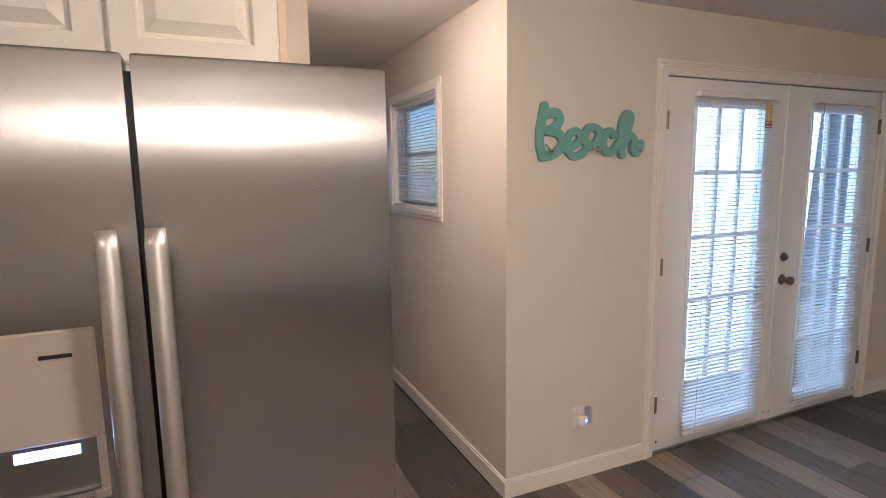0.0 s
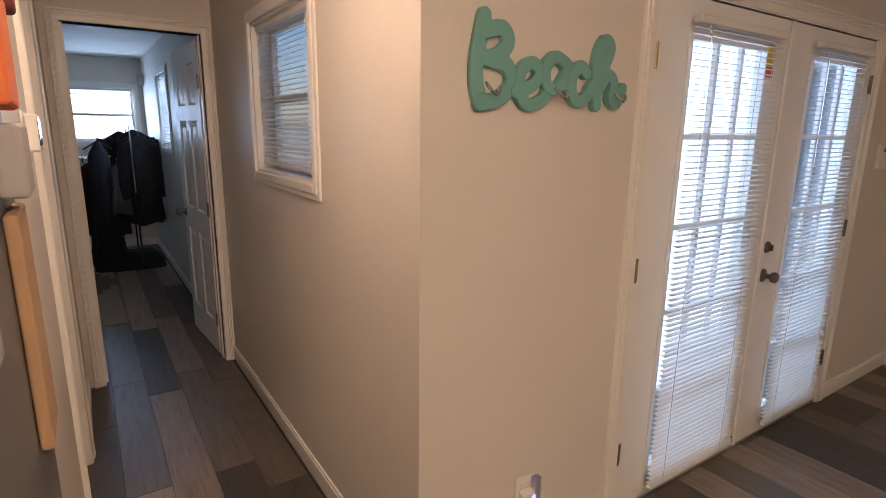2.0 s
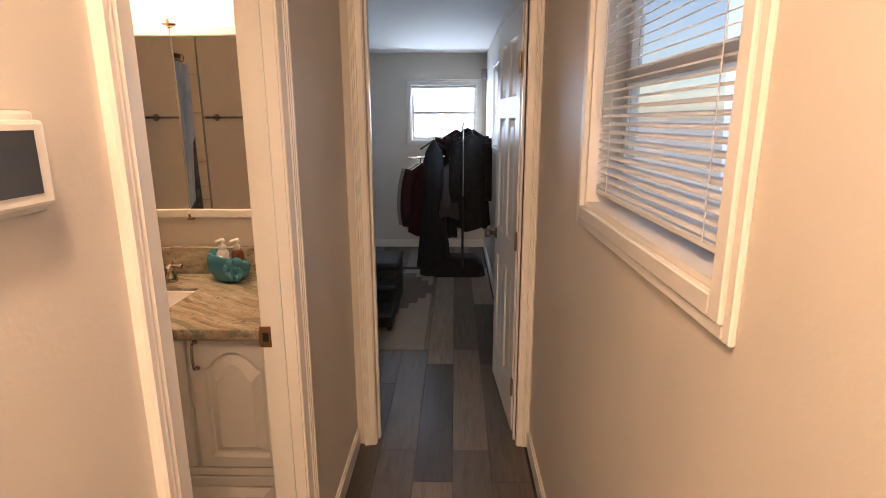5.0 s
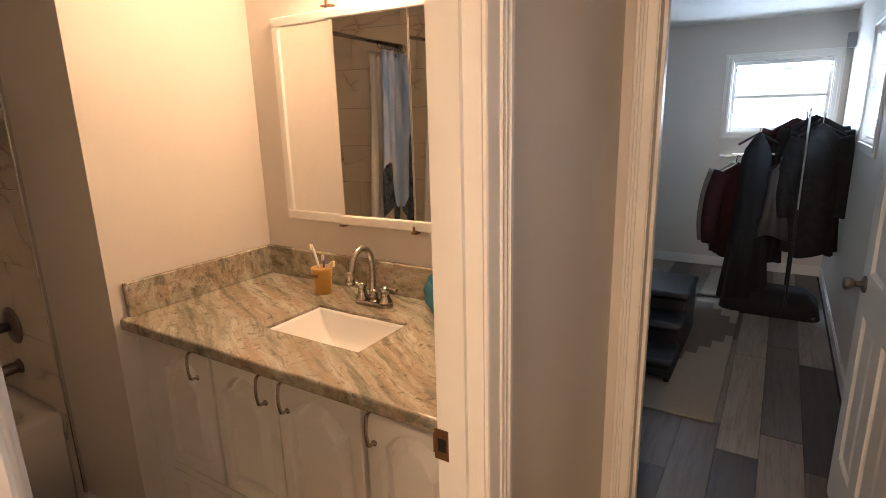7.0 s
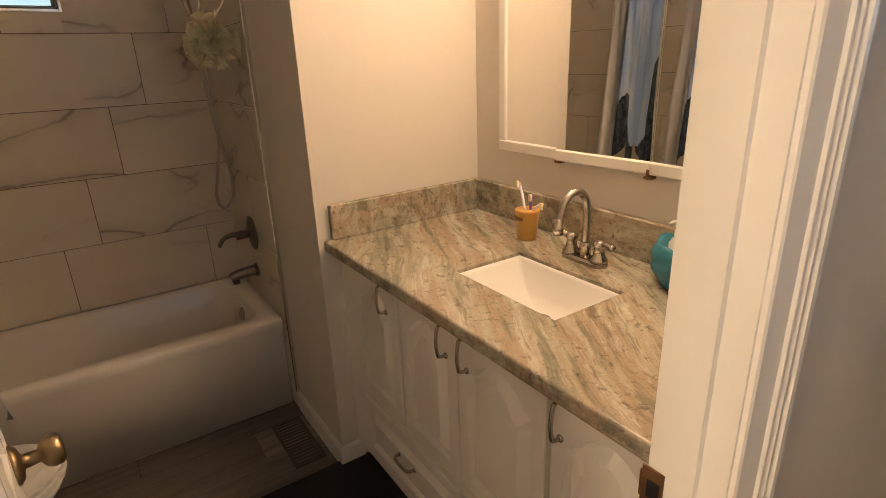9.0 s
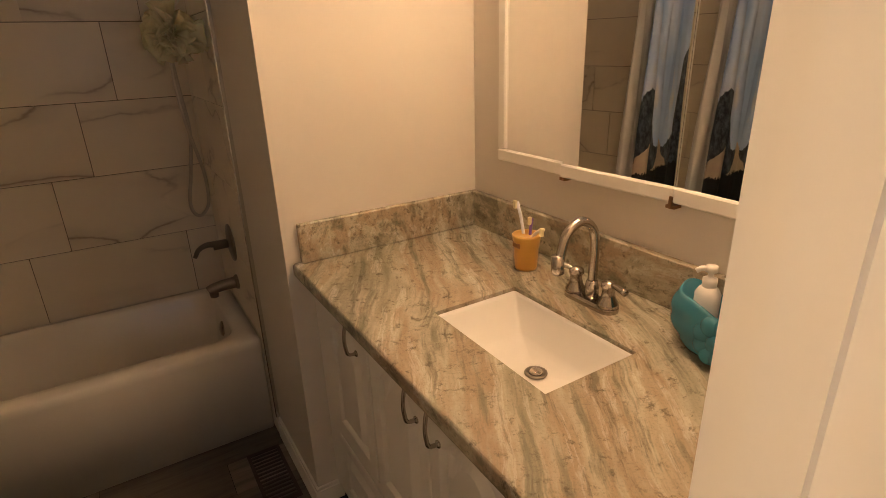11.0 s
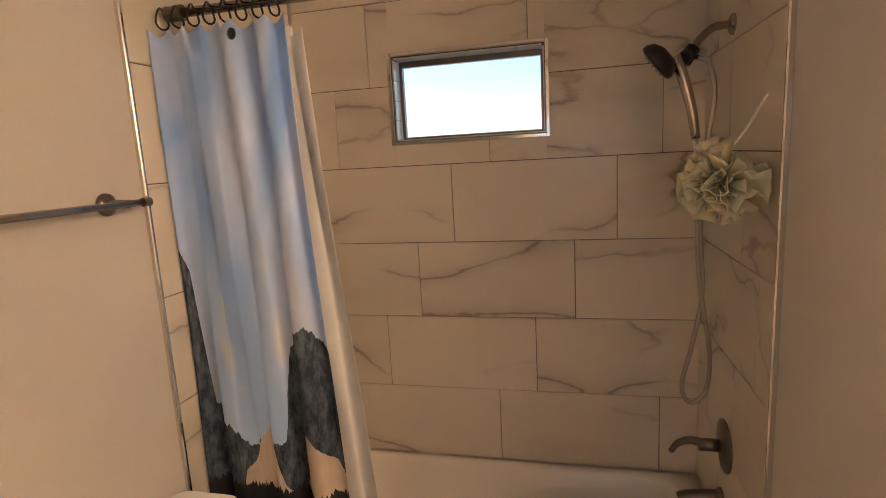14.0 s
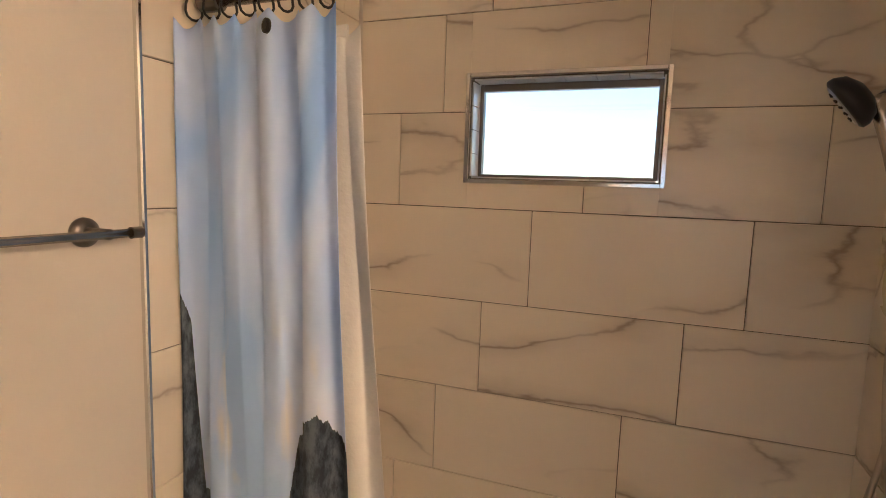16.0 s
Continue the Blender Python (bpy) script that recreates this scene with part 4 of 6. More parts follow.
def vanity():
    e = thing("vanity_cabinet", pose(-0.345, 5.07, 0), "white vanity cabinet with arched raised-panel doors", "cabinet")
    part("body", boxes((0.001, 0.018, 0.022, 0.615, 0.09, 0.903), (1.322, 1.339, 0.022, 0.615, 0.09, 0.903), (0.018, 1.322, 0.598, 0.615, 0.09, 0.903), (0.018, 1.322, 0.022, 0.598, 0.09, 0.11), (0.018, 1.322, 0.023, 0.035, 0.11, 0.903)), CABW, e)
    part("toe_kick", boxes((0.02, 1.339, 0.08, 0.10, 0.0, 0.09)), CABW, e)
    part("face_frame", boxes((0.001, 0.095, 0.004, 0.022, 0.09, 0.903), (1.33, 1.339, 0.004, 0.022, 0.09, 0.903), (0.095, 1.33, 0.004, 0.022, 0.885, 0.903), (0.095, 1.33, 0.004, 0.022, 0.365, 0.395), (0.095, 1.33, 0.004, 0.022, 0.09, 0.115)), CABW, e)
    for a, b, hx in ((0.10, 0.392, 0.328), (0.408, 0.697, 0.653), (0.703, 1.018, 0.745), (1.034, 1.325, 1.061)):
        d = part("door", raised_panel(bmesh.new(), a, b, 0.40, 0.882, 0.0, 0.040, 0.065), CABW, e)
        pull(d, hx, 0.832, 0.0)
    for a, b in ((0.10, 0.697), (0.703, 1.325)):
        d = part("drawer_front", raised_panel(bmesh.new(), a, b, 0.12, 0.36, 0.0, 0.035), CABW, e)
        pull(d, (a + b) / 2, 0.262, 0.0, False)


vanity()


def countertop():
    e = thing("countertop", pose(-0.345, 5.02, 0.904), "streaked brown and green granite countertop with splashbacks", "countertop")
    x0, x1, y0, y1 = 0.512, 0.903, 0.187, 0.434
    bm = bmesh.new()
    n = 4
    outer = [(1.343, 0.668), (0.002, 0.668), (0.002, 0.0), (1.343, 0.0)]
    inner = [(x1, y1), (x0, y1), (x0, y0), (x1, y0)]
    lo = [[bm.verts.new((x, y, z)) for x, y in ring] for z in (0.0, 0.04) for ring in (outer, inner)]
    a0, b0, a1, b1 = lo
    for i in range(4):
        j = (i + 1) % 4
        bm.faces.new((a1[i], a1[j], b1[j], b1[i]))
        bm.faces.new((a0[i], b0[i], b0[j], a0[j]))
        bm.faces.new((a0[i], a0[j], a1[j], a1[i]))
        bm.faces.new((b0[i], b1[i], b1[j], b0[j]))
    es = [ed for ed in bm.edges if all(abs(v.co.y) < 1e-6 for v in ed.verts) and abs(ed.verts[0].co.z - ed.verts[1].co.z) < 1e-6]
    bmesh.ops.bevel(bm, geom=es, offset=0.007, segments=3, affect="EDGES", profile=0.5)
    part("slab", bm, GRANITE, e)
    part("backsplash", boxes((0.024, 1.343, 0.646, 0.668, 0.0402, 0.162), bevel=0.003), GRANITE, e)
    part("side_splash", boxes((0.002, 0.0235, 0.025, 0.668, 0.0402, 0.162), bevel=0.003), GRANITE, e)


countertop()


def basin():
    e = thing("sink_basin", pose(0.3625, 5.3305, 0.904), "white rectangular undermount porcelain sink", "sink")
    bm = bmesh.new()
    w, d, n = 0.1947, 0.1227, 24
    cx, cy = -0.005, 0.034

    def ring(k, z, r):
        return rounded(cx * (1 - k) - w * k, cx * (1 - k) + w * k, cy * (1 - k) - d * k, cy * (1 - k) + d * k, z, r)

    loops = [ring(1.0, 0.030, 0.006), ring(0.985, 0.018, 0.007), ring(0.88, -0.02, 0.009), ring(0.72, -0.058, 0.010), ring(0.66, -0.066, 0.012), ring(0.55, -0.074, 0.013), ring(0.30, -0.084, 0.014), ring(0.14, -0.089, 0.014)]
    out = [rounded(-w - 0.0003, w + 0.0003, -d - 0.0003, d + 0.0003, 0.0295, 0.006), rounded(-w, w, -d, d, 0.0, 0.012), rounded(-w * 0.8, w * 0.8, -d * 0.8, d * 0.8, -0.15, 0.03)]
    loft(bm, loops[::-1] + out)
    part("bowl", bm, PORC, e, smooth=True)
    part("drain", lathe(bmesh.new(), [(0.027, 0), (0.027, 0.003), (0.021, 0.005), (0.019, 0.002), (0.0185, 0.0015)], Matrix.Translation((cx, cy, -0.0862))), DARKNI, e, "dark nickel drain ring", True)
    part("stopper", lathe(bmesh.new(), [(0.0165, 0), (0.0165, 0.005), (0.012, 0.008), (0.002, 0.009)], Matrix.Translation((cx, cy, -0.0852))), NICKEL, e, "nickel pop-up stopper", True)


basin()


def faucet():
    e = thing("bathroom_faucet", pose(0.345, 5.545, 0.944), "brushed nickel two-handle centerset faucet with high arc spout", "faucet")
    bm = bmesh.new()
    loft(bm, [rounded(-0.078, 0.078, -0.026, 0.026, 0.0005, 0.025), rounded(-0.078, 0.078, -0.026, 0.026, 0.010, 0.025), rounded(-0.072, 0.072, -0.021, 0.021, 0.016, 0.020)])
    part("base_plate", bm, NICKEL, e, smooth=False)
    bm = lathe(bmesh.new(), [(0.018, 0.014), (0.017, 0.04), (0.013, 0.06)])
    tube(bm, [(0, 0, 0.05), (0, 0, 0.15), (0, -0.012, 0.195), (0, -0.05, 0.218), (0, -0.09, 0.198), (0, -0.105, 0.160), (0, -0.112, 0.125)], 0.011, 12, 6)
    lathe(bm, [(0.0135, 0.0), (0.0155, 0.012), (0.0125, 0.045)], Matrix.Translation((0, -0.113, 0.107)) @ Matrix.Rotation(radians(8), 4, "X"))
    part("spout", bm, NICKEL, e, smooth=True)
    for s in (-1, 1):
        bm = lathe(bmesh.new(), [(0.026, 0.014), (0.025, 0.022), (0.017, 0.035), (0.014, 0.055), (0.019, 0.063), (0.017, 0.072), (0.006, 0.078)], Matrix.Translation((s * 0.052, 0, 0)))
        tube(bm, [(s * 0.052, 0, 0.066), (s * 0.08, -0.008, 0.074), (s * 0.112, -0.016, 0.073)], 0.007, 8, 4, (0.005, 0.0085))
        part("lever_handle", bm, NICKEL, e, smooth=True)


faucet()


def toothbrush_cup():
    e = thing("toothbrush_holder", pose(0.085, 5.56, 0.944), "mustard yellow ceramic toothbrush holder", "toothbrush holder")
    yel = glossy("mustard_ceramic", (0.62, 0.34, 0.07), 0.3, 0.15)
    part("cup", lathe(bmesh.new(), [(0.030, 0.0005), (0.032, 0.01), (0.0325, 0.03), (0.034, 0.032), (0.034, 0.062), (0.036, 0.066), (0.039, 0.092), (0.041, 0.10), (0.038, 0.103), (0.030, 0.101), (0.004, 0.099)]), yel, e, smooth=True)
    part("emblem", boxes((-0.016, 0.016, -0.0385, -0.033, 0.068, 0.084), bevel=0.003), glossy("brown_glaze", (0.25, 0.11, 0.03), 0.4), e, "brown oval emblem")
    for (x, y), (dx, dy, h), col in (((-0.008, 0.0), (-0.035, 0.0, 0.085), (0.70, 0.72, 0.80)), ((0.006, 0.006), (-0.004, 0.01, 0.045), (0.20, 0.10, 0.40)), ((0.012, -0.004), (0.05, 0.01, 0.03), (0.80, 0.70, 0.62))):
        b = thing("toothbrush", pose(0.085 + x, 5.56 + y, 0.944 + 0.10), "used toothbrush standing in the holder", "toothbrush", "toothbrushes")
        q = glossy("brush_plastic", col, 0.3)
        part("brush_handle", tube(bmesh.new(), [(0, 0, -0.02), (dx * 0.5, dy * 0.5, h * 0.5), (dx, dy, h)], 0.0045, 8, 3), q, b)
        part("bristles", boxes((dx - 0.005, dx + 0.005, dy - 0.012, dy - 0.003, h - 0.018, h + 0.004), bevel=0.001), paint("bristle_white", (0.75, 0.68, 0.45), 0.8), b)


toothbrush_cup()


def shell_pot():
    e = thing("soap_caddy", pose(0.638, 5.582, 0.944), "glossy turquoise conch-shaped ceramic caddy", "soap caddy")
    teal = glossy("turquoise_glaze", (0.045, 0.215, 0.30), 0.12, 0.4)
    bm = bmesh.new()
    seg, rings = 56, []
    prof = [(i / 16.0, math.sin(math.pi * (0.22 + 0.50 * i / 16.0))) for i in range(17)]
    for v, f in prof:
        ring = []
        for k in range(seg):
            a = 2 * math.pi * k / seg
            rib = 1 + 0.055 * abs(math.sin(8.5 * v - 0.9 * math.cos(a) + 0.6)) - 0.02
            ring.append((0.086 * f * rib * math.cos(a) - 0.012 * v, 0.062 * f * rib * math.sin(a), 0.0005 + v * (0.106 - 0.020 * math.cos(a) + 0.006 * math.sin(3 * a))))
        rings.append(ring)
    for v, s_ in ((1.0, 0.93), (0.45, 0.80)):
        rings.append([(x * s_ - 0.001, y * s_, z * (1 if v == 1 else 0.5)) for x, y, z in rings[16]])
    loft(bm, rings)
    part("pot", bm, teal, e, smooth=True)
    bm = bmesh.new()
    for k in range(13):
        a, r = 0.6 + k * 0.72, 0.046 * (1 - k / 14.5)
        q = Vector((0.046 + r * math.cos(a), -0.052 - 0.010 * k / 12 - 0.012 * (1 - abs(r * math.cos(a)) / 0.05), 0.052 + 0.95 * r * math.sin(a)))
        size = 0.0235 * (1 - 0.045 * k)
        bmesh.ops.create_icosphere(bm, subdivisions=3, radius=size, matrix=Matrix.Translation(q) @ Matrix.Diagonal((1.0, 0.75, 1.0, 1.0)))
    part("spiral", bm, teal, e, "raised knobbed turquoise shell spiral", True)
    white = PLAST
    for x, y, col, lab in ((-0.03, 0.008, (0.75, 0.72, 0.70), "clear pump soap bottle with a white pump"), (0.032, 0.008, (0.16, 0.05, 0.015), "amber soap bottle with a white pump")):
        b = thing("soap_bottle", pose(0.638 + x, 5.582 + y, 0.998), lab, "soap bottle", "soap bottles")
        part("bottle", lathe(bmesh.new(), [(0.022, 0), (0.025, 0.006), (0.025, 0.062), (0.018, 0.074), (0.012, 0.078)]), glossy("bottle_plastic", col, 0.12), b, smooth=True)
        part("pump", tube(lathe(bmesh.new(), [(0.014, 0.076), (0.014, 0.094), (0.006, 0.096), (0.006, 0.108), (0.012, 0.109), (0.011, 0.121), (0.003, 0.122)]), [(0, 0, 0.115), (-0.012, -0.014, 0.116), (-0.018, -0.022, 0.110)], 0.0055, 8), white, b, smooth=True)


shell_pot()


def mirror_cabinet():
    e = thing("mirror_cabinet", pose(-0.187, 5.69, 1.197), "three-door white framed mirror cabinet, middle door slightly ajar", "mirror cabinet")
    part("body", boxes((0.004, 0.968, -0.006, -0.0005, 0.004, 0.766)), WHITE, e)

    def leaf(w, z0, z1, tag, left, right):
        f = 0.036
        bars = [(0, w, -0.018, 0, z0, z0 + f), (0, w, -0.018, 0, z1 - f, z1)]
        if left:
            bars.append((0, f, -0.018, 0, z0 + f, z1 - f))
        if right:
            bars.append((w - f, w, -0.018, 0, z0 + f, z1 - f))
        return bars, (f if left else 0.003, w - (f if right else 0.003), -0.010, -0.004, z0 + f, z1 - f)

    # (start, width, hinge side offset, ajar angle)
    for x0, w, ang, hinge_right, left, right in ((0.0, 0.293, 0.0, False, True, False), (0.296, 0.337, 3.1, True, False, False), (0.636, 0.336, -2.2, False, False, True)):
        bars, pane = leaf(w, 0.0, 0.77, "", left, right)
        off = w if hinge_right else 0
        m = Matrix.Translation((x0 + off, -0.0065, 0)) @ Matrix.Rotation(radians(ang), 4, "Z") @ Matrix.Translation((-off, 0, 0))
        bm = boxes(pane, (pane[0], pane[1], -0.003, -0.001, pane[4], pane[5]))
        bm.transform(m)
        d = part("mirror_door", bm, MIRROR, e, "silvered mirror door")
        for b in bars:
            bm = boxes(b, bevel=0.004)
            bm.transform(m)
            part("frame_rail" if b[1] - b[0] > 0.1 else "frame_stile", bm, WHITE, d, "white moulded frame")
    for x in (0.295, 0.634):
        part("clip", boxes((x - 0.012, x + 0.012, -0.028, -0.002, -0.012, -0.004), (x - 0.004, x + 0.004, -0.030, -0.024, -0.012, 0.016), bevel=0.001), RUST, e, "tarnished mirror clip")
        part("clip", boxes((x - 0.026, x + 0.022, -0.03, -0.002, 0.778, 0.784), (x - 0.005, x + 0.005, -0.03, -0.024, 0.772, 0.80), bevel=0.001), RUST, e, "tarnished mirror clip")


mirror_cabinet()


def vanity_light():
    e = thing("vanity_light", pose(0.42, 5.69, 2.10), "vanity light bar with three glowing frosted globes", "wall lamp")
    part("back_plate", boxes((-0.30, 0.30, -0.025, 0, 0.03, 0.14), bevel=0.006), NICKEL, e)
    for x in (-0.2, 0.0, 0.2):
        part("arm", tube(bmesh.new(), [(x, -0.02, 0.085), (x, -0.08, 0.085)], 0.012, 10), NICKEL, e)
        bm = bmesh.new()
        bmesh.ops.create_uvsphere(bm, u_segments=20, v_segments=12, radius=0.052, matrix=Matrix.Translation((x, -0.125, 0.085)))
        part("globe", bm, BULB, e, "glowing warm white globe", True)


BULB = lamp_mat("warm_bulb", (1.0, 0.65, 0.38), 53)
vanity_light()

# ---- bathroom: tub and tiles ----


def bathtub():
    e = thing("bathtub", pose(-1.54, 3.49, 0), "white enamel alcove bathtub with a plain apron", "bathtub")
    W, L, H = 0.67, 1.50, 0.452
    bm = bmesh.new()
    loops = [rounded(0.002, W - 0.02, 0.002, L - 0.002, 0.0, 0.012), rounded(0.002, W - 0.012, 0.002, L - 0.002, 0.36, 0.012), rounded(0.002, W, 0.002, L - 0.002, 0.41, 0.014), rounded(0.002, W, 0.002, L - 0.002, 0.44, 0.014), rounded(0.006, W - 0.008, 0.006, L - 0.006, H, 0.014)]
    a, b, c, d = 0.035, W - 0.075, 0.07, L - 0.075
    loops += [rounded(a, b, c, d, H, 0.09, 5), rounded(a + 0.012, b - 0.012, c + 0.015, d - 0.012, H - 0.014, 0.09), rounded(a + 0.03, b - 0.03, c + 0.07, d - 0.03, 0.25, 0.10), rounded(a + 0.06, b - 0.06, c + 0.16, d - 0.05, 0.13, 0.11), rounded(a + 0.12, b - 0.12, c + 0.26, d - 0.12, 0.10, 0.10)]
    loft(bm, loops)
    part("shell", bm, TUBW, e, smooth=True)
    part("overflow_plate", lathe(bmesh.new(), [(0.034, 0), (0.034, 0.006), (0.022, 0.012), (0.01, 0.014)], Matrix.Translation((0.315, 1.405, 0.362)) @ Matrix.Rotation(radians(82), 4, "X")), NICKEL, e, "nickel overflow plate", True)


bathtub()


def tiles_on(wall_name, origin, u_len, rot, rows, offsets, hole=None, label=""):
    """Large tiles as separate pieces over a dark grout bed. Local u runs along the wall, v is height, pieces stand proud to local -y."""
    e = tagged(link_mesh(wall_name, boxes((0, u_len, -0.004, 0.0, rows[0], rows[-1])) if hole is None else boxes((0, hole[0], -0.004, 0, rows[0], rows[-1]), (hole[1], u_len, -0.004, 0, rows[0], rows[-1]), (hole[0], hole[1], -0.004, 0, rows[0], hole[2]), (hole[0], hole[1], -0.004, 0, hole[3], rows[-1])), GROUT), label, "tile wall", "", "structure")
    e.matrix_basis = pose(*origin, 0, 0, rot)
    g, made = 0.0014, {}
    for k in range(len(rows) - 1):
        z0, z1 = rows[k] + g, rows[k + 1] - g
        us = [0.0]
        u = offsets[k] % 0.61
        while u < u_len:
            if u > 0.03:
                us.append(u)
            u += 0.61
        if u_len - us[-1] < 0.03:
            us.pop()
        us.append(u_len)
        for a, b in zip(us, us[1:]):
            a, b = a + g, b - g
            rects = [(a, b, z0, z1)]
            if hole and a < hole[1] and b > hole[0] and z0 < hole[3] and z1 > hole[2]:
                h0, h1, h2, h3 = hole
                rects = [(a, min(b, h0), z0, z1), (max(a, h1), b, z0, z1), (max(a, h0), min(b, h1), z0, min(z1, h2)), (max(a, h0), min(b, h1), max(z0, h3), z1)]
            for q in rects:
                w, h = round(q[1] - q[0], 3), round(q[3] - q[2], 3)
                if w < 0.012 or h < 0.012:
                    continue
                if (w, h) not in made:
                    bm = boxes((0, w, -0.010, -0.003, 0, h), bevel=0.0012)
                    me = bpy.data.meshes.new("tile")
                    bm.to_mesh(me)
                    bm.free()
                    me.materials.append(TILE)
                    made[w, h] = me
                t = new("tile", made[w, h])
                t.parent = e
                t.matrix_basis = Matrix.Translation((q[0], random.uniform(-0.0005, 0.0004), q[2]))
    return e


ROWS_Z = [0.45, 0.755, 1.06, 1.365, 1.67, 1.975, 2.28, 2.388]
tiles_on("tiled_wall_west", (-1.549, 3.481, 0), 1.518, 90, ROWS_Z, [0.155 + 0.152 * k for k in range(7)], (0.394, 0.974, 1.764, 2.082), "marble-look tile wall behind the tub")
tiles_on("tiled_wall_plumbing", (-1.548, 4.999, 0), 0.728, 0, [0.0] + ROWS_Z, [0.46 - 0.152 * k for k in range(8)], None, "marble-look tile wall with shower fittings")
tiles_on("tiled_wall_south", (-0.685, 3.461, 0), 0.855, 180, [0.0] + ROWS_Z, [0.3 + 0.152 * k for k in range(8)], None, "marble-look tile wall behind the curtain")
structure("trim_tile_edge_north", boxes((-0.821, -0.809, 4.984, 4.9995, 0.096, 2.388), bevel=0.003), CHROME, "polished metal tile edge strip", "trim")
structure("trim_tile_edge_south", boxes((-0.686, -0.674, 3.4605, 3.476, 0.0, 2.388), bevel=0.003), CHROME, "polished metal tile edge strip", "trim")


def shower():
    e = thing("shower_set", pose(-1.235, 4.989, 2.02), "handheld shower head on a nickel arm with a metal hose", "shower")
    part("flange", lathe(bmesh.new(), [(0.030, 0), (0.028, 0.006), (0.013, 0.014)], Matrix.Rotation(radians(90), 4, "X")), NICKEL, e, smooth=True)
    part("arm", tube(bmesh.new(), [(0, -0.005, 0), (0.004, -0.05, -0.004), (0.01, -0.085, -0.03), (0.016, -0.11, -0.062)], 0.011, 10, 5), NICKEL, e, smooth=True)
    bm = tube(bmesh.new(), [(0.016, -0.105, -0.056), (0.022, -0.132, -0.095)], 0.02, 12)
    tube(bm, [(0.018, -0.118, -0.072), (0.06, -0.155, -0.10)], 0.019, 12)
    tube(bm, [(0.02, -0.12, -0.08), (0.052, -0.10, -0.088)], 0.006, 8)
    part("diverter", bm, BLACKM, e, "black diverter and holder", True)
    bm = tube(bmesh.new(), [(0.066, -0.165, -0.085), (0.060, -0.145, -0.125), (0.068, -0.120, -0.22), (0.085, -0.108, -0.31)], 0.014, 12, 5, (0.018, 0.012))
    part("hand_grip", bm, NICKEL, e, "ribbed nickel handle", True)
    m = Matrix.Translation((0.078, -0.205, -0.092)) @ Matrix.Rotation(radians(128), 4, "X") @ Matrix.Rotation(radians(-14), 4, "Y")
    h = part("shower_head", lathe(bmesh.new(), [(0.02, -0.03), (0.045, -0.018), (0.056, 0.0), (0.056, 0.012), (0.050, 0.016)], m), BLACKM, e, "round black shower head", True)
    bm = lathe(bmesh.new(), [(0.047, 0.0162), (0.044, 0.019), (0.002, 0.0195)], m)
    part("face_plate", bm, metal("spray_face", (0.45, 0.45, 0.46), 0.3), h, "grey spray face")
    for r, c in ((0.016, 6), (0.032, 12)):
        for k in range(c):
            a = 2 * math.pi * k / c
            part("nozzle", lathe(bmesh.new(), [(0.0032, 0.019), (0.0026, 0.022)], m @ Matrix.Translation((r * math.cos(a), r * math.sin(a), 0)), 6), BLACKM, h)
    pts = [(0.085, -0.108, -0.31), (0.088, -0.098, -0.45), (0.085, -0.088, -0.62), (0.080, -0.080, -0.76), (0.078, -0.104, -0.92), (0.078, -0.128, -1.03), (0.080, -0.122, -1.085), (0.082, -0.095, -1.098), (0.084, -0.062, -1.05), (0.086, -0.058, -0.93), (0.092, -0.088, -0.74), (0.094, -0.100, -0.56), (0.088, -0.085, -0.36), (0.080, -0.062, -0.20), (0.062, -0.072, -0.115), (0.052, -0.098, -0.088)]
    part("hose", tube(bmesh.new(), pts, 0.0068, 8, 10), metal("hose_steel", (0.50, 0.46, 0.42), 0.3, (1, 1, 12)), e, "coiled metal hose", True)
    v = thing("shower_valve", pose(-1.17, 4.989, 0.776), "dark nickel shower valve with a lever handle", "faucet")
    part("escutcheon", lathe(bmesh.new(), [(0.082, 0), (0.080, 0.006), (0.05, 0.012), (0.022, 0.016)], Matrix.Rotation(radians(90), 4, "X")), DARKNI, v, smooth=True)
    part("lever", tube(tube(bmesh.new(), [(0, -0.01, 0), (0, -0.075, 0.0)], 0.020, 12), [(0, -0.06, 0.004), (-0.012, -0.095, 0.005), (-0.022, -0.13, -0.012), (-0.028, -0.150, -0.045)], 0.012, 10, 5, (0.014, 0.009)), DARKNI, v, smooth=True)
    s = thing("tub_spout", pose(-1.19, 4.989, 0.585), "dark nickel tub spout", "faucet")
    part("spout", tube(lathe(bmesh.new(), [(0.034, 0), (0.032, 0.008), (0.026, 0.014)], Matrix.Rotation(radians(90), 4, "X")), [(0, -0.008, 0), (0, -0.06, -0.002), (0, -0.105, -0.008), (0, -0.125, -0.016)], 0.026, 12, 4, (0.026, 0.022)), DARKNI, s, smooth=True)
    part("outlet", lathe(bmesh.new(), [(0.017, -0.046), (0.020, -0.02)], Matrix.Translation((0, -0.105, 0))), DARKNI, s)


shower()


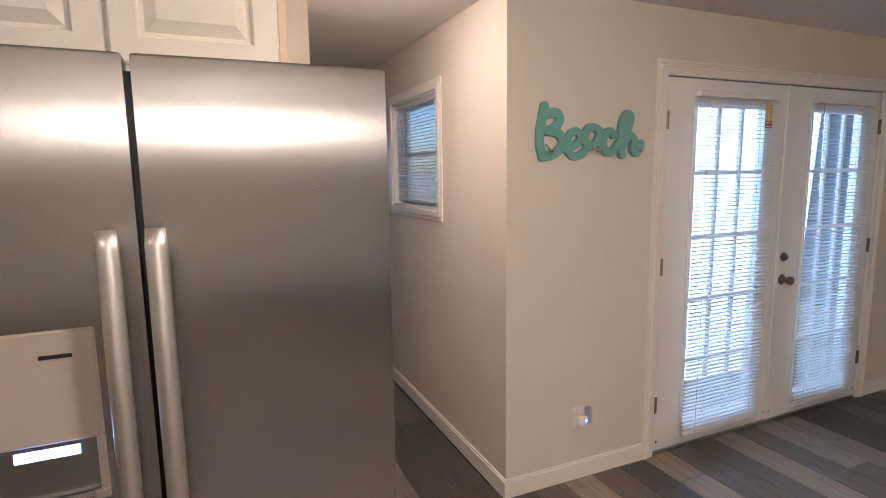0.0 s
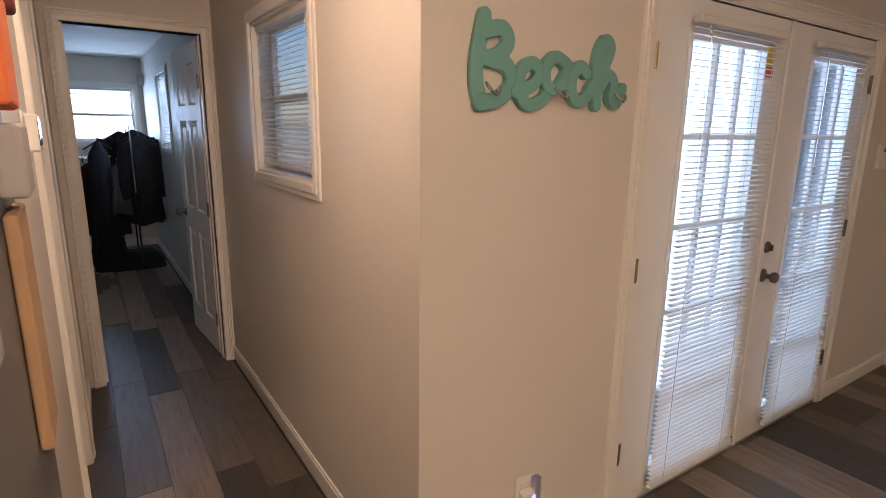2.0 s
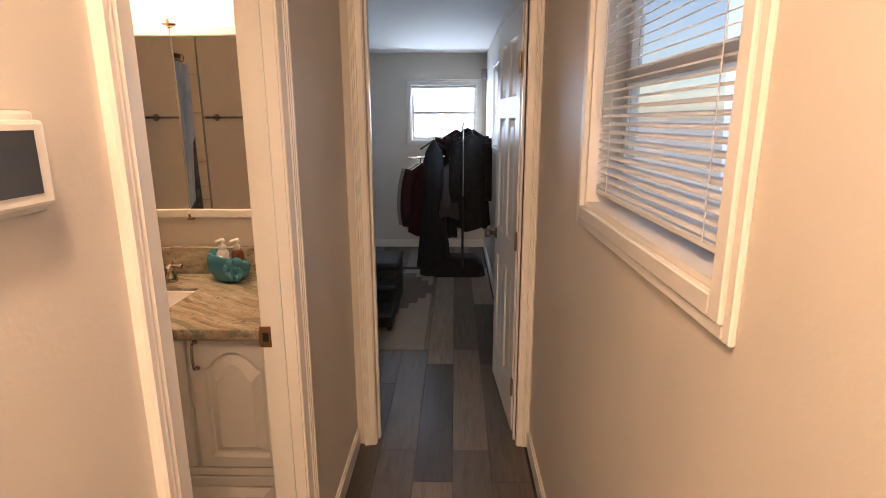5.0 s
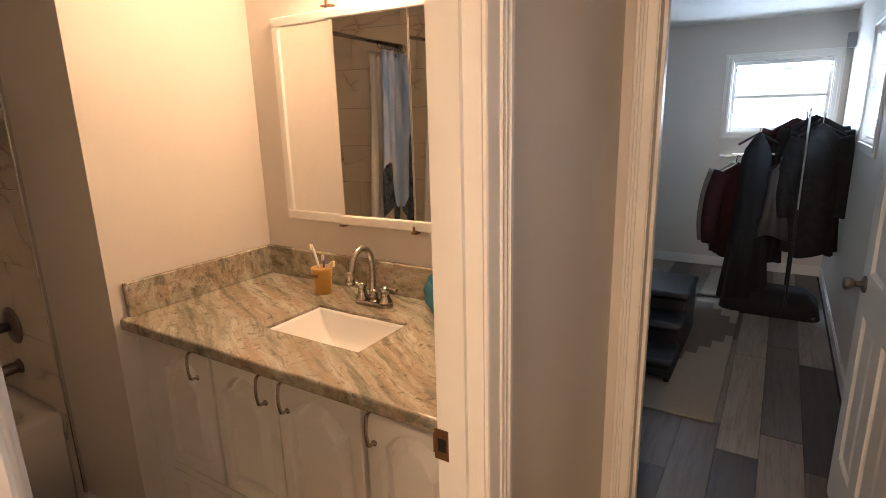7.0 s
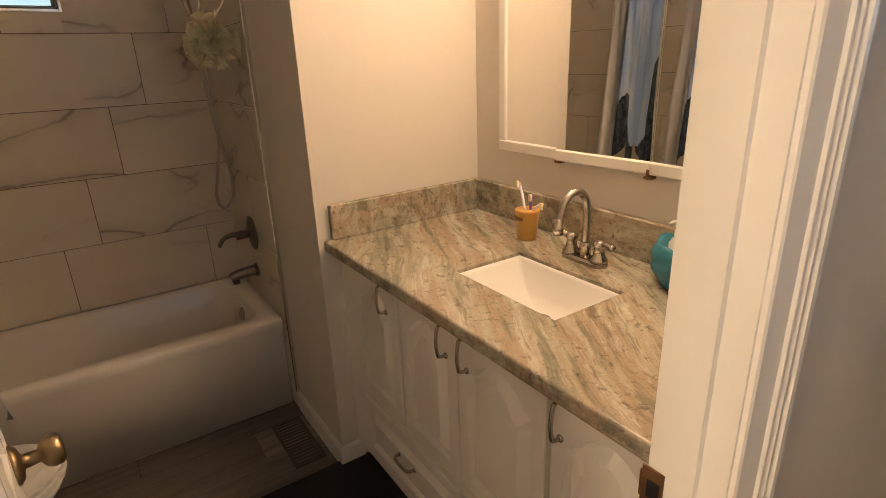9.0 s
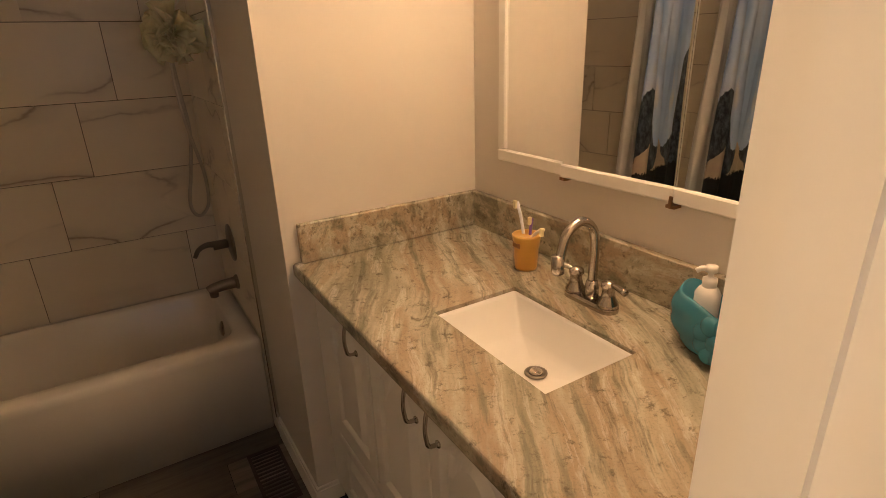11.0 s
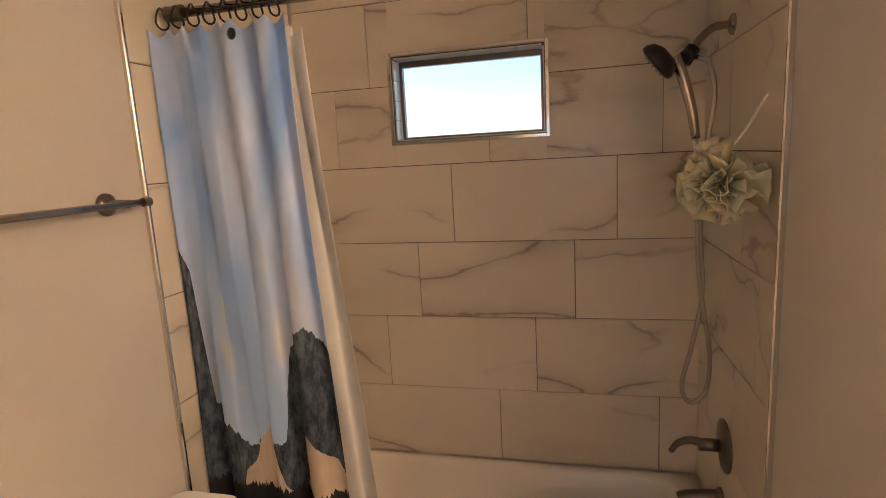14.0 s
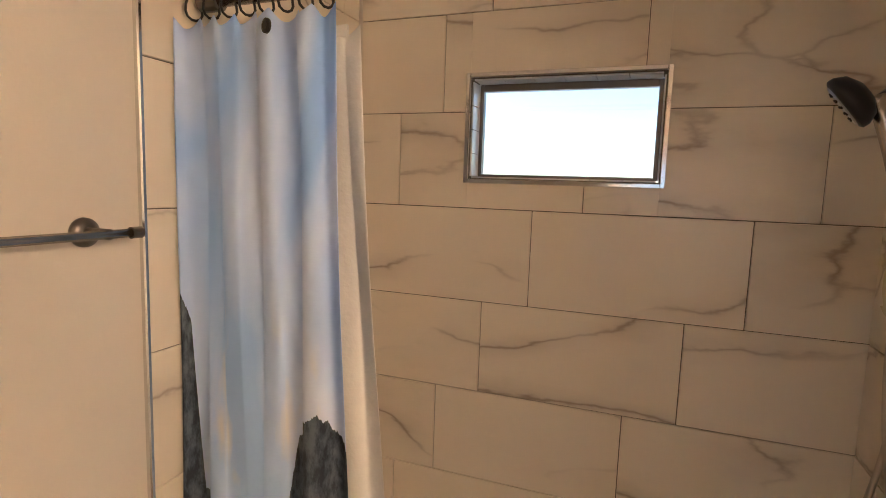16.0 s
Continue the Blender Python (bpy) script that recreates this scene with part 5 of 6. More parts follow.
def loofah():
    e = thing("bath_pouf", pose(-0.90, 4.885, 1.60), "pale yellow mesh bath pouf hanging from a cord", "bath pouf")
    mesh = cloth("pale_yellow_mesh", (0.90, 0.79, 0.53), 260, 0.08)
    mesh.node_tree.nodes["Principled BSDF"].inputs["Alpha"].default_value = 0.62
    mesh.node_tree.nodes["Principled BSDF"].inputs["Subsurface Weight"].default_value = 0.3
    bm, rnd = bmesh.new(), random.Random(5)
    for k in range(46):
        # each ruffle is a wavy ribbon curling out of the middle
        d = Vector((rnd.gauss(0, 1), rnd.gauss(0, 1), rnd.gauss(0, 0.85))).normalized()
        side = d.cross(Vector((rnd.gauss(0, 1), rnd.gauss(0, 1), rnd.gauss(0, 1)))).normalized()
        up, r, ph = d.cross(side), rnd.uniform(0.068, 0.112), rnd.uniform(0, 6)
        prev = None
        for i in range(15):
            a = (i / 14 - 0.5) * 2.0
            base = (d * math.cos(a * 0.8) + side * math.sin(a * 0.8)) * r
            wav = 0.014 * math.sin(5 * a + ph) + 0.006 * math.sin(13 * a + 2 * ph)
            row = [bm.verts.new(base * q + up * (wav * q * 1.3 + 0.010 * (q - 0.5) * math.cos(3 * a + ph))) for q in (0.25, 0.55, 0.82, 1.0)]
            if prev:
                for q in range(3):
                    bm.faces.new((prev[q], prev[q + 1], row[q + 1], row[q]))
            prev = row
    ball = part("mesh_ball", bm, mesh, e, smooth=True)
    so = ball.modifiers.new("thickness", "SOLIDIFY")
    so.thickness = 0.0012
    part("cord", tube(bmesh.new(), [(0.0, 0.0, 0.06), (0.0, 0.05, 0.12), (-0.01, 0.08, 0.17), (-0.015, 0.098, 0.20)], 0.003, 6, 4), PLAST, e, "white hanging cord")


loofah()


def curtain():
    rod = thing("curtain_rod", pose(-0.825, 3.49, 2.115), "brushed metal tension shower rod", "curtain rod")
    part("rod", tube(bmesh.new(), [(0, 0.0, 0), (0, 1.50, 0)], 0.0125, 12), NICKEL, rod, smooth=True)
    for y0, y1 in ((0.0, 0.05), (1.45, 1.50)):
        part("end_cap", tube(bmesh.new(), [(0, y0, 0), (0, y1, 0)], 0.021, 12), DARKNI, rod, "dark rubber end cap")
    e = thing("shower_curtain", pose(-0.775, 3.472, 0.12), "light blue shower curtain printed with clouds, rocks and sand", "shower curtain")

    def sheet(top_w, bot_w, folds, amp, x_off, z1, z0=0.0, phase=0.0):
        nu, nv = 110, 26
        me_v, me_f, uv = [], [], []
        for j in range(nv + 1):
            v = j / nv
            w = bot_w + (top_w - bot_w) * v**0.8
            for i in range(nu + 1):
                u = i / nu
                a = amp * (0.55 + 0.45 * (1 - v)) * (0.55 + 0.45 * math.sin(7 * u + 1.3 + 1.2 * v))
                x = x_off + a * math.sin(2 * math.pi * folds * u + phase + 0.9 * math.sin(2.2 * v + 6 * u) + 0.7 * math.sin(11 * u + 1.5 * v) + 1.1 * v * math.sin(4 * u + 2.5 * v)) + 0.006 * math.sin(9 * v + 20 * u)
                y = w * u + 0.007 * math.cos(4 * math.pi * folds * u) * (1 - 0.5 * v)
                me_v.append((x, y, z0 + (z1 - z0) * v - 0.022 * abs(math.sin(8 * math.pi * u)) * v**10))
                uv.append((u, v))
        for j in range(nv):
            for i in range(nu):
                k = j * (nu + 1) + i
                me_f.append((k, k + 1, k + nu + 2, k + nu + 1))
        me = bpy.data.meshes.new("cloth")
        me.from_pydata(me_v, [], me_f)
        lay = me.uv_layers.new(name="UVMap")
        for lp in me.loops:
            lay.data[lp.index].uv = uv[lp.vertex_index]
        me.polygons.foreach_set("use_smooth", [True] * len(me.polygons))
        return me

    me = sheet(0.385, 0.455, 4.0, 0.031, 0.0, 1.95)
    me.materials.append(CURTAIN)
    c = new("curtain_cloth", me)
    c.parent = e
    so = c.modifiers.new("thickness", "SOLIDIFY")
    so.thickness = 0.0015
    for k in range(8):
        y = 0.02 + 0.33 * k / 7.0
        part("ring", tube(bmesh.new(), [(-0.025 + 0.022 * math.cos(a), y + 0.004 * math.sin(2 * a), 1.978 + 0.027 * math.sin(a)) for a in [2 * math.pi * i / 14 for i in range(15)]], 0.0028, 6), BLACKM, e, "black curtain ring")
    part("grommet", lathe(bmesh.new(), [(0.014, 0), (0.014, 0.004), (0.008, 0.006)], Matrix.Translation((0.055, 0.275, 1.90)) @ Matrix.Rotation(radians(90), 4, "Y") @ Matrix.Rotation(radians(20), 4, "X"), 14), BLACKM, e, "black grommet")
    l = thing("curtain_liner", pose(-0.875, 3.505, 0.36), "translucent white shower curtain liner", "shower curtain")
    me = sheet(0.345, 0.49, 4, 0.012, 0.0, 1.70, 0.0, 1.0)
    lm = cloth("white_liner_vinyl", (0.74, 0.72, 0.69), 80, 0.05)
    lm.node_tree.nodes["Principled BSDF"].inputs["Roughness"].default_value = 0.45
    me.materials.append(lm)
    c = new("liner_sheet", me)
    c.parent = l
    so = c.modifiers.new("thickness", "SOLIDIFY")
    so.thickness = 0.001
    part("weighted_hem", tube(bmesh.new(), [(0.004 * math.sin(9 * k), 0.01 + 0.44 * k / 12, 0.004) for k in range(13)], 0.006, 8, 3), lm, l, "weighted bottom hem")
    part("top_hem", boxes((-0.004, 0.004, 0.0, 0.32, 1.675, 1.70)), lm, l, "reinforced top hem")


curtain()


def towel_bar():
    e = thing("towel_bar", pose(-0.560, 3.46, 1.63), "brushed nickel towel bar above the toilet", "towel bar")
    part("bar", tube(bmesh.new(), [(-0.045, 0.065, 0), (0.638, 0.065, 0)], 0.0085, 10), NICKEL, e, smooth=True)
    for x in (0.0, 0.61):
        part("bracket", tube(lathe(bmesh.new(), [(0.028, 0), (0.027, 0.008), (0.014, 0.014)], Matrix.Translation((x, 0, 0)) @ Matrix.Rotation(radians(-90), 4, "X")), [(x, 0.01, 0), (x, 0.068, 0)], 0.0105, 10), DARKNI, e, smooth=True)
    for x in (-0.045, 0.638):
        part("finial", tube(bmesh.new(), [(x, 0.065, 0), (x - math.copysign(0.022, -x + 0.01), 0.065, 0)], 0.0115, 10), DARKNI, e)


towel_bar()


def toilet():
    e = thing("toilet", pose(-0.40, 3.475, 0), "white porcelain two-piece toilet under the towel bar", "toilet")
    bm = bmesh.new()
    loft(bm, [rounded(-0.20, 0.20, 0.01, 0.19, 0.42, 0.04), rounded(-0.22, 0.22, 0.005, 0.20, 0.60, 0.04), rounded(-0.225, 0.225, 0.005, 0.205, 0.795, 0.04)])
    part("tank", bm, PORC, e)
    part("tank_lid", loft(bmesh.new(), [rounded(-0.238, 0.238, 0.002, 0.218, 0.795, 0.045), rounded(-0.238, 0.238, 0.002, 0.218, 0.825, 0.045), rounded(-0.228, 0.228, 0.01, 0.208, 0.84, 0.04)]), PORC, e)

    def oval(rx, ry, cy, z, n=28):
        return [Vector((rx * math.sin(2 * math.pi * k / n), cy + ry * math.cos(2 * math.pi * k / n) * (1.0 if math.cos(2 * math.pi * k / n) > 0 else 0.9), z)) for k in range(n)]

    part("bowl", loft(bmesh.new(), [oval(0.11, 0.22, 0.33, 0.0), oval(0.10, 0.20, 0.33, 0.12), oval(0.12, 0.21, 0.36, 0.24), oval(0.17, 0.25, 0.41, 0.36), oval(0.185, 0.262, 0.42, 0.40)]), PORC, e, smooth=True)
    part("seat", loft(bmesh.new(), [oval(0.188, 0.265, 0.42, 0.401), oval(0.19, 0.268, 0.42, 0.418), oval(0.18, 0.255, 0.42, 0.422)]), PLAST, e)
    part("seat_lid", loft(bmesh.new(), [oval(0.186, 0.262, 0.42, 0.423), oval(0.188, 0.264, 0.42, 0.437), oval(0.15, 0.22, 0.42, 0.445)]), PLAST, e)
    part("flush_lever", tube(bmesh.new(), [(-0.16, 0.205, 0.74), (-0.16, 0.222, 0.74), (-0.10, 0.226, 0.735)], 0.007, 8), NICKEL, e)


toilet()


def bath_mat():
    e = thing("bath_mat", pose(0.1, 4.95, 0.002), "black shaggy bath mat in front of the vanity", "bath mat")
    bm = bmesh.new()
    loft(bm, [rounded(-0.46, 0.60, -0.36, 0.16, 0.0, 0.05), rounded(-0.465, 0.605, -0.365, 0.165, 0.012, 0.05), rounded(-0.455, 0.595, -0.355, 0.155, 0.018, 0.045)])
    part("tufted_top", bm, cloth("black_pile", (0.012, 0.011, 0.011), 120, 0.5), e)


bath_mat()


def floor_vent():
    e = thing("floor_vent", pose(-0.60, 4.90, 0.0), "brown metal floor register by the tub", "floor vent")
    part("vent_frame", boxes((-0.16, 0.16, -0.065, -0.052, 0, 0.005), (-0.16, 0.16, 0.052, 0.065, 0, 0.005), (-0.16, -0.145, -0.052, 0.052, 0, 0.005), (0.145, 0.16, -0.052, 0.052, 0, 0.005)), VENT, e)
    for k in range(14):
        x = -0.135 + k * 0.0208
        part("louver", boxes((x, x + 0.008, -0.052, 0.052, 0.0, 0.004)), VENT, e)


floor_vent()

# ---- bedroom ----


def pet_stairs():
    e = thing("pet_stairs", pose(0.82, 7.77, 0.012), "black upholstered three-step pet stairs on a rug", "pet stairs")
    blk = cloth("black_leatherette", (0.014, 0.016, 0.022), 90, 0.3)
    blk.node_tree.nodes["Principled BSDF"].inputs["Roughness"].default_value = 0.42
    side = paint("black_stained_board", (0.016, 0.015, 0.015), 0.5)
    for y0, z in ((-0.48, 0.15), (-0.24, 0.29), (0.0, 0.42)):
        y1 = 0.48
        part("tread_cushion", loft(bmesh.new(), [rounded(-0.285, 0.285, y0 - 0.012, min(y1, y0 + 0.30) if z < 0.4 else y1, z - 0.05, 0.02), rounded(-0.295, 0.295, y0 - 0.02, min(y1, y0 + 0.30) if z < 0.4 else y1, z - 0.03, 0.02), rounded(-0.295, 0.295, y0 - 0.02, min(y1, y0 + 0.30) if z < 0.4 else y1, z - 0.008, 0.02), rounded(-0.275, 0.275, y0, min(y1, y0 + 0.29) if z < 0.4 else y1 - 0.02, z, 0.02)]), blk, e, "padded black tread", True)
        part("riser", boxes((-0.27, 0.27, y0 + 0.02, y0 + 0.034, max(0.03, z - 0.14), z - 0.05)), side, e)
        for x in (-0.28, 0.27):
            part("side_panel", boxes((x, x + 0.012, y0 + 0.02, y0 + 0.26 if z < 0.4 else y1 - 0.01, 0.03, z - 0.05), bevel=0.002), side, e)
    for x in (-0.27, 0.27):
        for y in (-0.44, 0.44):
            part("foot", lathe(bmesh.new(), [(0.018, 0.0), (0.022, 0.03)], Matrix.Translation((x * 0.95, y, 0)), 10), BLACKM, e)


pet_stairs()


def rug():
    m, nt, p = tree_of("patterned_rug")
    v = coords(nt)
    sn = nt.nodes.new("ShaderNodeVectorMath")
    sn.operation = "SNAP"
    sn.inputs[1].default_value = (0.07, 0.14, 10)
    nt.links.new(v, sn.inputs[0])
    mp = nt.nodes.new("ShaderNodeMapping")
    mp.vector_type = "POINT"
    mp.inputs["Location"].default_value = (0.15, -0.15, 0)
    mp.inputs["Scale"].default_value = (0.95, 0.42, 0)
    nt.links.new(sn.outputs[0], mp.inputs[0])
    ab = nt.nodes.new("ShaderNodeVectorMath")
    ab.operation = "ABSOLUTE"
    nt.links.new(mp.outputs[0], ab.inputs[0])
    dot = nt.nodes.new("ShaderNodeVectorMath")
    dot.operation = "DOT_PRODUCT"
    dot.inputs[1].default_value = (1, 1, 0)
    nt.links.new(ab.outputs[0], dot.inputs[0])
    inside = ramp(nt, dot.outputs["Value"], [(0.0, 0.25), (0.30, 1.0), (0.92, 0.0)], "CONSTANT")
    c = mix(nt, inside, (0.40, 0.345, 0.29), (0.085, 0.062, 0.05))
    c = mix(nt, 0.5, c, mix(nt, noise_tex(nt, v, 60, 3), (0.12, 0.1, 0.08), (0.55, 0.5, 0.44)), "MULTIPLY")
    c = mix(nt, 0.25, c, (0.34, 0.29, 0.24))
    nt.links.new(c, p.inputs["Base Color"])
    p.inputs["Roughness"].default_value = 1
    bump(nt, p, noise_tex(nt, v, 250, 2), 0.6, 0.003)
    e = thing("area_rug", pose(0.55, 7.97, 0.001), "beige area rug with a dark stepped pattern", "rug")
    part("rug_body", boxes((-0.85, 0.82, -0.99, 0.98, 0, 0.010), bevel=0.003), m, e)


rug()


def garment(parent, name, x, y, zt, zb, half, depth, lean, material, label, sleeves=True, seed=0):
    """A hanging garment: shoulders slope from the hanger, folds run down the body; its breadth runs along local y or x."""
    rnd = random.Random(seed)
    bm, loops, n = bmesh.new(), [], 36
    L = zt - zb
    flare = 0.0 if sleeves else 0.45
    ph = rnd.uniform(0, 6)
    for s, wf, df in ((0.0, 0.16, 0.35), (0.03, 0.35, 0.6), (0.09, 0.78, 0.85), (0.16, 0.95, 1.0), (0.4, 0.93, 1.05), (0.7, 0.98 + flare * 0.5, 1.1), (1.0, 1.06 + flare, 1.2)):
        lp = []
        for k in range(n):
            a = 2 * math.pi * k / n
            f = 1 + 0.13 * s * math.sin(7 * a + ph) + 0.07 * math.sin(13 * a + 2 * ph) * s
            u, v = half * wf * f * math.cos(a), depth * df * f * math.sin(a)
            lp.append((x + u * math.cos(lean) - v * math.sin(lean), y + u * math.sin(lean) + v * math.cos(lean), zt - L * s + 0.02 * math.sin(3 * a + ph) * (s == 1.0)))
        loops.append(lp)
    loft(bm, loops)
    g = part(name, bm, material, parent, label, True)
    if sleeves:
        for sg in (-1, 1):
            p0 = Vector((x + sg * half * 0.82 * math.cos(lean), y + sg * half * 0.82 * math.sin(lean), zt - 0.10 * L))
            pts = [p0, p0 + Vector((sg * 0.05 * math.cos(lean), sg * 0.05 * math.sin(lean), -0.18)), p0 + Vector((sg * 0.07 * math.cos(lean), sg * 0.06 * math.sin(lean) - 0.02, -0.40)), p0 + Vector((sg * 0.06 * math.cos(lean), -0.03, -0.58))]
            part("sleeve", tube(bmesh.new(), pts, 0.06, 12, 5, (0.075, 0.055)), material, g, "", True)
    return g


def clothes_rack():
    e = thing("clothes_rack", pose(1.50, 9.12, 0), "freestanding metal clothes rack hung full of dark jackets", "clothes rack")
    for x, y, top in ((-0.28, 0.0, 1.22), (0.17, -0.26, 1.57), (0.17, 0.30, 1.57)):
        part("upright", tube(bmesh.new(), [(x, y, 0.85), (x, y, top)], 0.008, 10), CHROME, e, "chrome upper upright")
        part("post", tube(bmesh.new(), [(x, y, 0.03), (x, y, 0.85)], 0.0095, 10), BLACKM, e, "black lower post")
        part("foot", tube(bmesh.new(), [(x - 0.20, y, 0.02), (x + 0.20, y, 0.02)], 0.016, 8), BLACKM, e)
    part("rail", tube(bmesh.new(), [(0.17, -0.30, 1.57), (0.17, 0.34, 1.57)], 0.013, 10), CHROME, e)
    part("side_rail", tube(bmesh.new(), [(-0.40, 0.0, 1.22), (0.17, 0.02, 1.24)], 0.012, 10), CHROME, e)
    part("lower_rail", tube(bmesh.new(), [(-0.28, 0, 0.07), (0.24, 0, 0.07)], 0.012, 8), BLACKM, e)
    blk, dk, red, gry, wht = cloth("black_cloth", (0.010, 0.010, 0.012), 150, 0.5), cloth("charcoal_cloth", (0.012, 0.013, 0.017), 150, 0.4), cloth("dark_red_cloth", (0.035, 0.006, 0.009), 150, 0.4), cloth("camouflage_cloth", (0.016, 0.016, 0.018), 40, 0.9), cloth("pale_cloth", (0.25, 0.24, 0.23), 150, 0.2)
    slv = glossy("silver_satin", (0.10, 0.10, 0.11), 0.3, 0.6)
    for name, dx, dy, zt, zb, half, depth, lean, mat_, lab, sl in (
        ("jacket", 0.27, -0.04, 1.50, 0.50, 0.17, 0.10, 0.35, blk, "black puffer jacket on the rack", True),
        ("jacket", 0.22, 0.10, 1.52, 0.55, 0.19, 0.08, 0.2, gry, "dark camouflage jacket on the rack", True),
        ("shirt", 0.10, 0.22, 1.50, 0.60, 0.19, 0.06, 0.15, red, "dark red shirt on the rack", True),
        ("coat", -0.13, -0.15, 1.40, 0.10, 0.115, 0.085, 0.5, dk, "long charcoal coat on the rack", False),
        ("shirt", -0.24, -0.04, 1.17, 0.42, 0.15, 0.06, 0.25, red, "dark red shirt hung low on the rack", True),
        ("shirt", -0.30, 0.06, 1.16, 0.46, 0.13, 0.05, 0.2, wht, "pale shirt partly hidden on the rack", True),
        ("jacket", -0.06, 0.10, 1.24, 0.35, 0.16, 0.08, 0.3, blk, "black jacket on the rack", True),
        ("blouse", 0.03, -0.16, 1.17, 0.62, 0.085, 0.07, 0.3, slv, "shiny dark silver blouse on the rack", False),
        ("jacket", 0.26, -0.14, 1.46, 0.50, 0.15, 0.09, 0.25, gry, "dark patterned padded jacket on the rack", True)):
        g = thing(name, pose(1.50 + dx, 9.12 + dy, zb), lab, name, "clothes on the rack")
        garment(g, "body", 0, 0, zt - zb, 0.0, half, depth, lean, mat_, "", sl, int(dx * 100))
        part("hanger", tube(bmesh.new(), [(-0.15 * math.cos(lean), -0.15 * math.sin(lean), zt - zb - 0.08), (0, 0, zt - zb + 0.005), (0.15 * math.cos(lean), 0.15 * math.sin(lean), zt - zb - 0.08)], 0.009, 8), PLAST if name == "shirt" else BLACKM, g, "plastic hanger")
        part("hook", tube(bmesh.new(), [(0, 0, zt - zb), (0, 0, zt - zb + 0.05), (0.015, 0, zt - zb + 0.075)], 0.0025, 6), CHROME, g)
    bag = thing("cloth_bag", pose(1.55, 9.05, 0), "dark cloth bag lying under the clothes rack", "bag")
    part("bag_body", loft(bmesh.new(), [rounded(-0.34, 0.36, -0.22, 0.24, 0.0, 0.10), rounded(-0.33, 0.34, -0.20, 0.22, 0.09, 0.10), rounded(-0.22, 0.26, -0.12, 0.15, 0.17, 0.08)]), blk, bag, smooth=True)


clothes_rack()


def speaker():
    e = thing("wall_sensor", pose(1.93, 10.0, 2.12), "small grey sensor high in the bedroom corner", "sensor")
    part("case", boxes((-0.035, 0.03, -0.03, 0.03, -0.06, 0.06), bevel=0.006), glossy("grey_plastic", (0.25, 0.25, 0.26), 0.4), e)


speaker()

# ---- kitchen and living lamps ----


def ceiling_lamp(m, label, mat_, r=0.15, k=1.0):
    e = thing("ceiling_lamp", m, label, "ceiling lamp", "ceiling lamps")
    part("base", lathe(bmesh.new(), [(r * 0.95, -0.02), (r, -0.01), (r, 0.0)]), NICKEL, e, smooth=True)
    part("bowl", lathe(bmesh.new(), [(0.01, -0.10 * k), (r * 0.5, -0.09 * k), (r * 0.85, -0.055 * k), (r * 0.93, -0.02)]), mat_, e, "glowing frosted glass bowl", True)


def pendant(m, label):
    e = thing("pendant_lamp", m, label, "pendant lamp")
    part("canopy", lathe(bmesh.new(), [(0.06, -0.025), (0.06, 0.0)]), NICKEL, e)
    part("cord", tube(bmesh.new(), [(0, 0, -0.02), (0, 0, -0.26)], 0.006, 8), NICKEL, e)
    part("shade", lathe(bmesh.new(), [(0.03, -0.45), (0.16, -0.42), (0.20, -0.36), (0.16, -0.29), (0.05, -0.25)]), LAMP2, e, "glowing frosted shade", True)


LAMP1 = lamp_mat("kitchen_lamp_glass", (1.0, 0.66, 0.39), 60)
LAMP4 = lamp_mat("unseen_hall_lamp_glass", (1.0, 0.66, 0.40), 130)
LAMP2 = lamp_mat("dining_lamp_glass", (1.0, 0.69, 0.43), 130)
LAMP3 = lamp_mat("unseen_entry_lamp_glass", (1.0, 0.66, 0.38), 205)
# No fixture is seen here; added to warm the sign wall and hallway.
ceiling_lamp(pose(1.58, 1.55, 2.39), "unseen ceiling lamp between kitchen and hallway, added for warm light", LAMP3, 0.15)
# Added hall lamp, unseen: reasoned from the warm jamb, kept above the view.
ceiling_lamp(pose(1.42, 3.50, 2.39), "unseen hallway ceiling lamp, added for the warm light there", LAMP4, 0.10, 0.65)
ceiling_lamp(pose(-0.6, 1.0, 2.39), "frosted glass kitchen ceiling lamp, lit", LAMP1)
pendant(pose(0.9, -1.9, 2.39), "frosted pendant lamp over the dining space, lit")

# ---- outside ----


def neighbour():
    e = thing("neighbour_house", pose(9.5, 7.0, -0.6), "pale blue neighbouring mobile home seen through the window", "house")
    sid = paint("pale_siding", (0.45, 0.52, 0.60), 0.7)
    part("wall", boxes((0, 4, -6, 8, 0, 3.0)), sid, e)
    for k in range(20):
        part("siding_board", boxes((-0.02, 0.0, -6, 8, 0.05 + k * 0.145, 0.18 + k * 0.145)), sid, e)
    part("roof", boxes((-0.4, 4.4, -6.3, 8.3, 3.0, 3.18)), paint("white_roof", (0.7, 0.7, 0.7), 0.6), e)
    for y in (-3, 0.5, 4.5):
        w = part("window", boxes((-0.05, 0.0, y - 0.5, y + 0.5, 1.2, 2.2)), WHITE, e)
        part("pane", boxes((-0.06, -0.05, y - 0.43, y + 0.43, 1.27, 2.13)), glossy("dark_pane", (0.08, 0.1, 0.12), 0.05), w)


neighbour()

# ---- floor planks ----
PW, PL = 0.18, 1.22


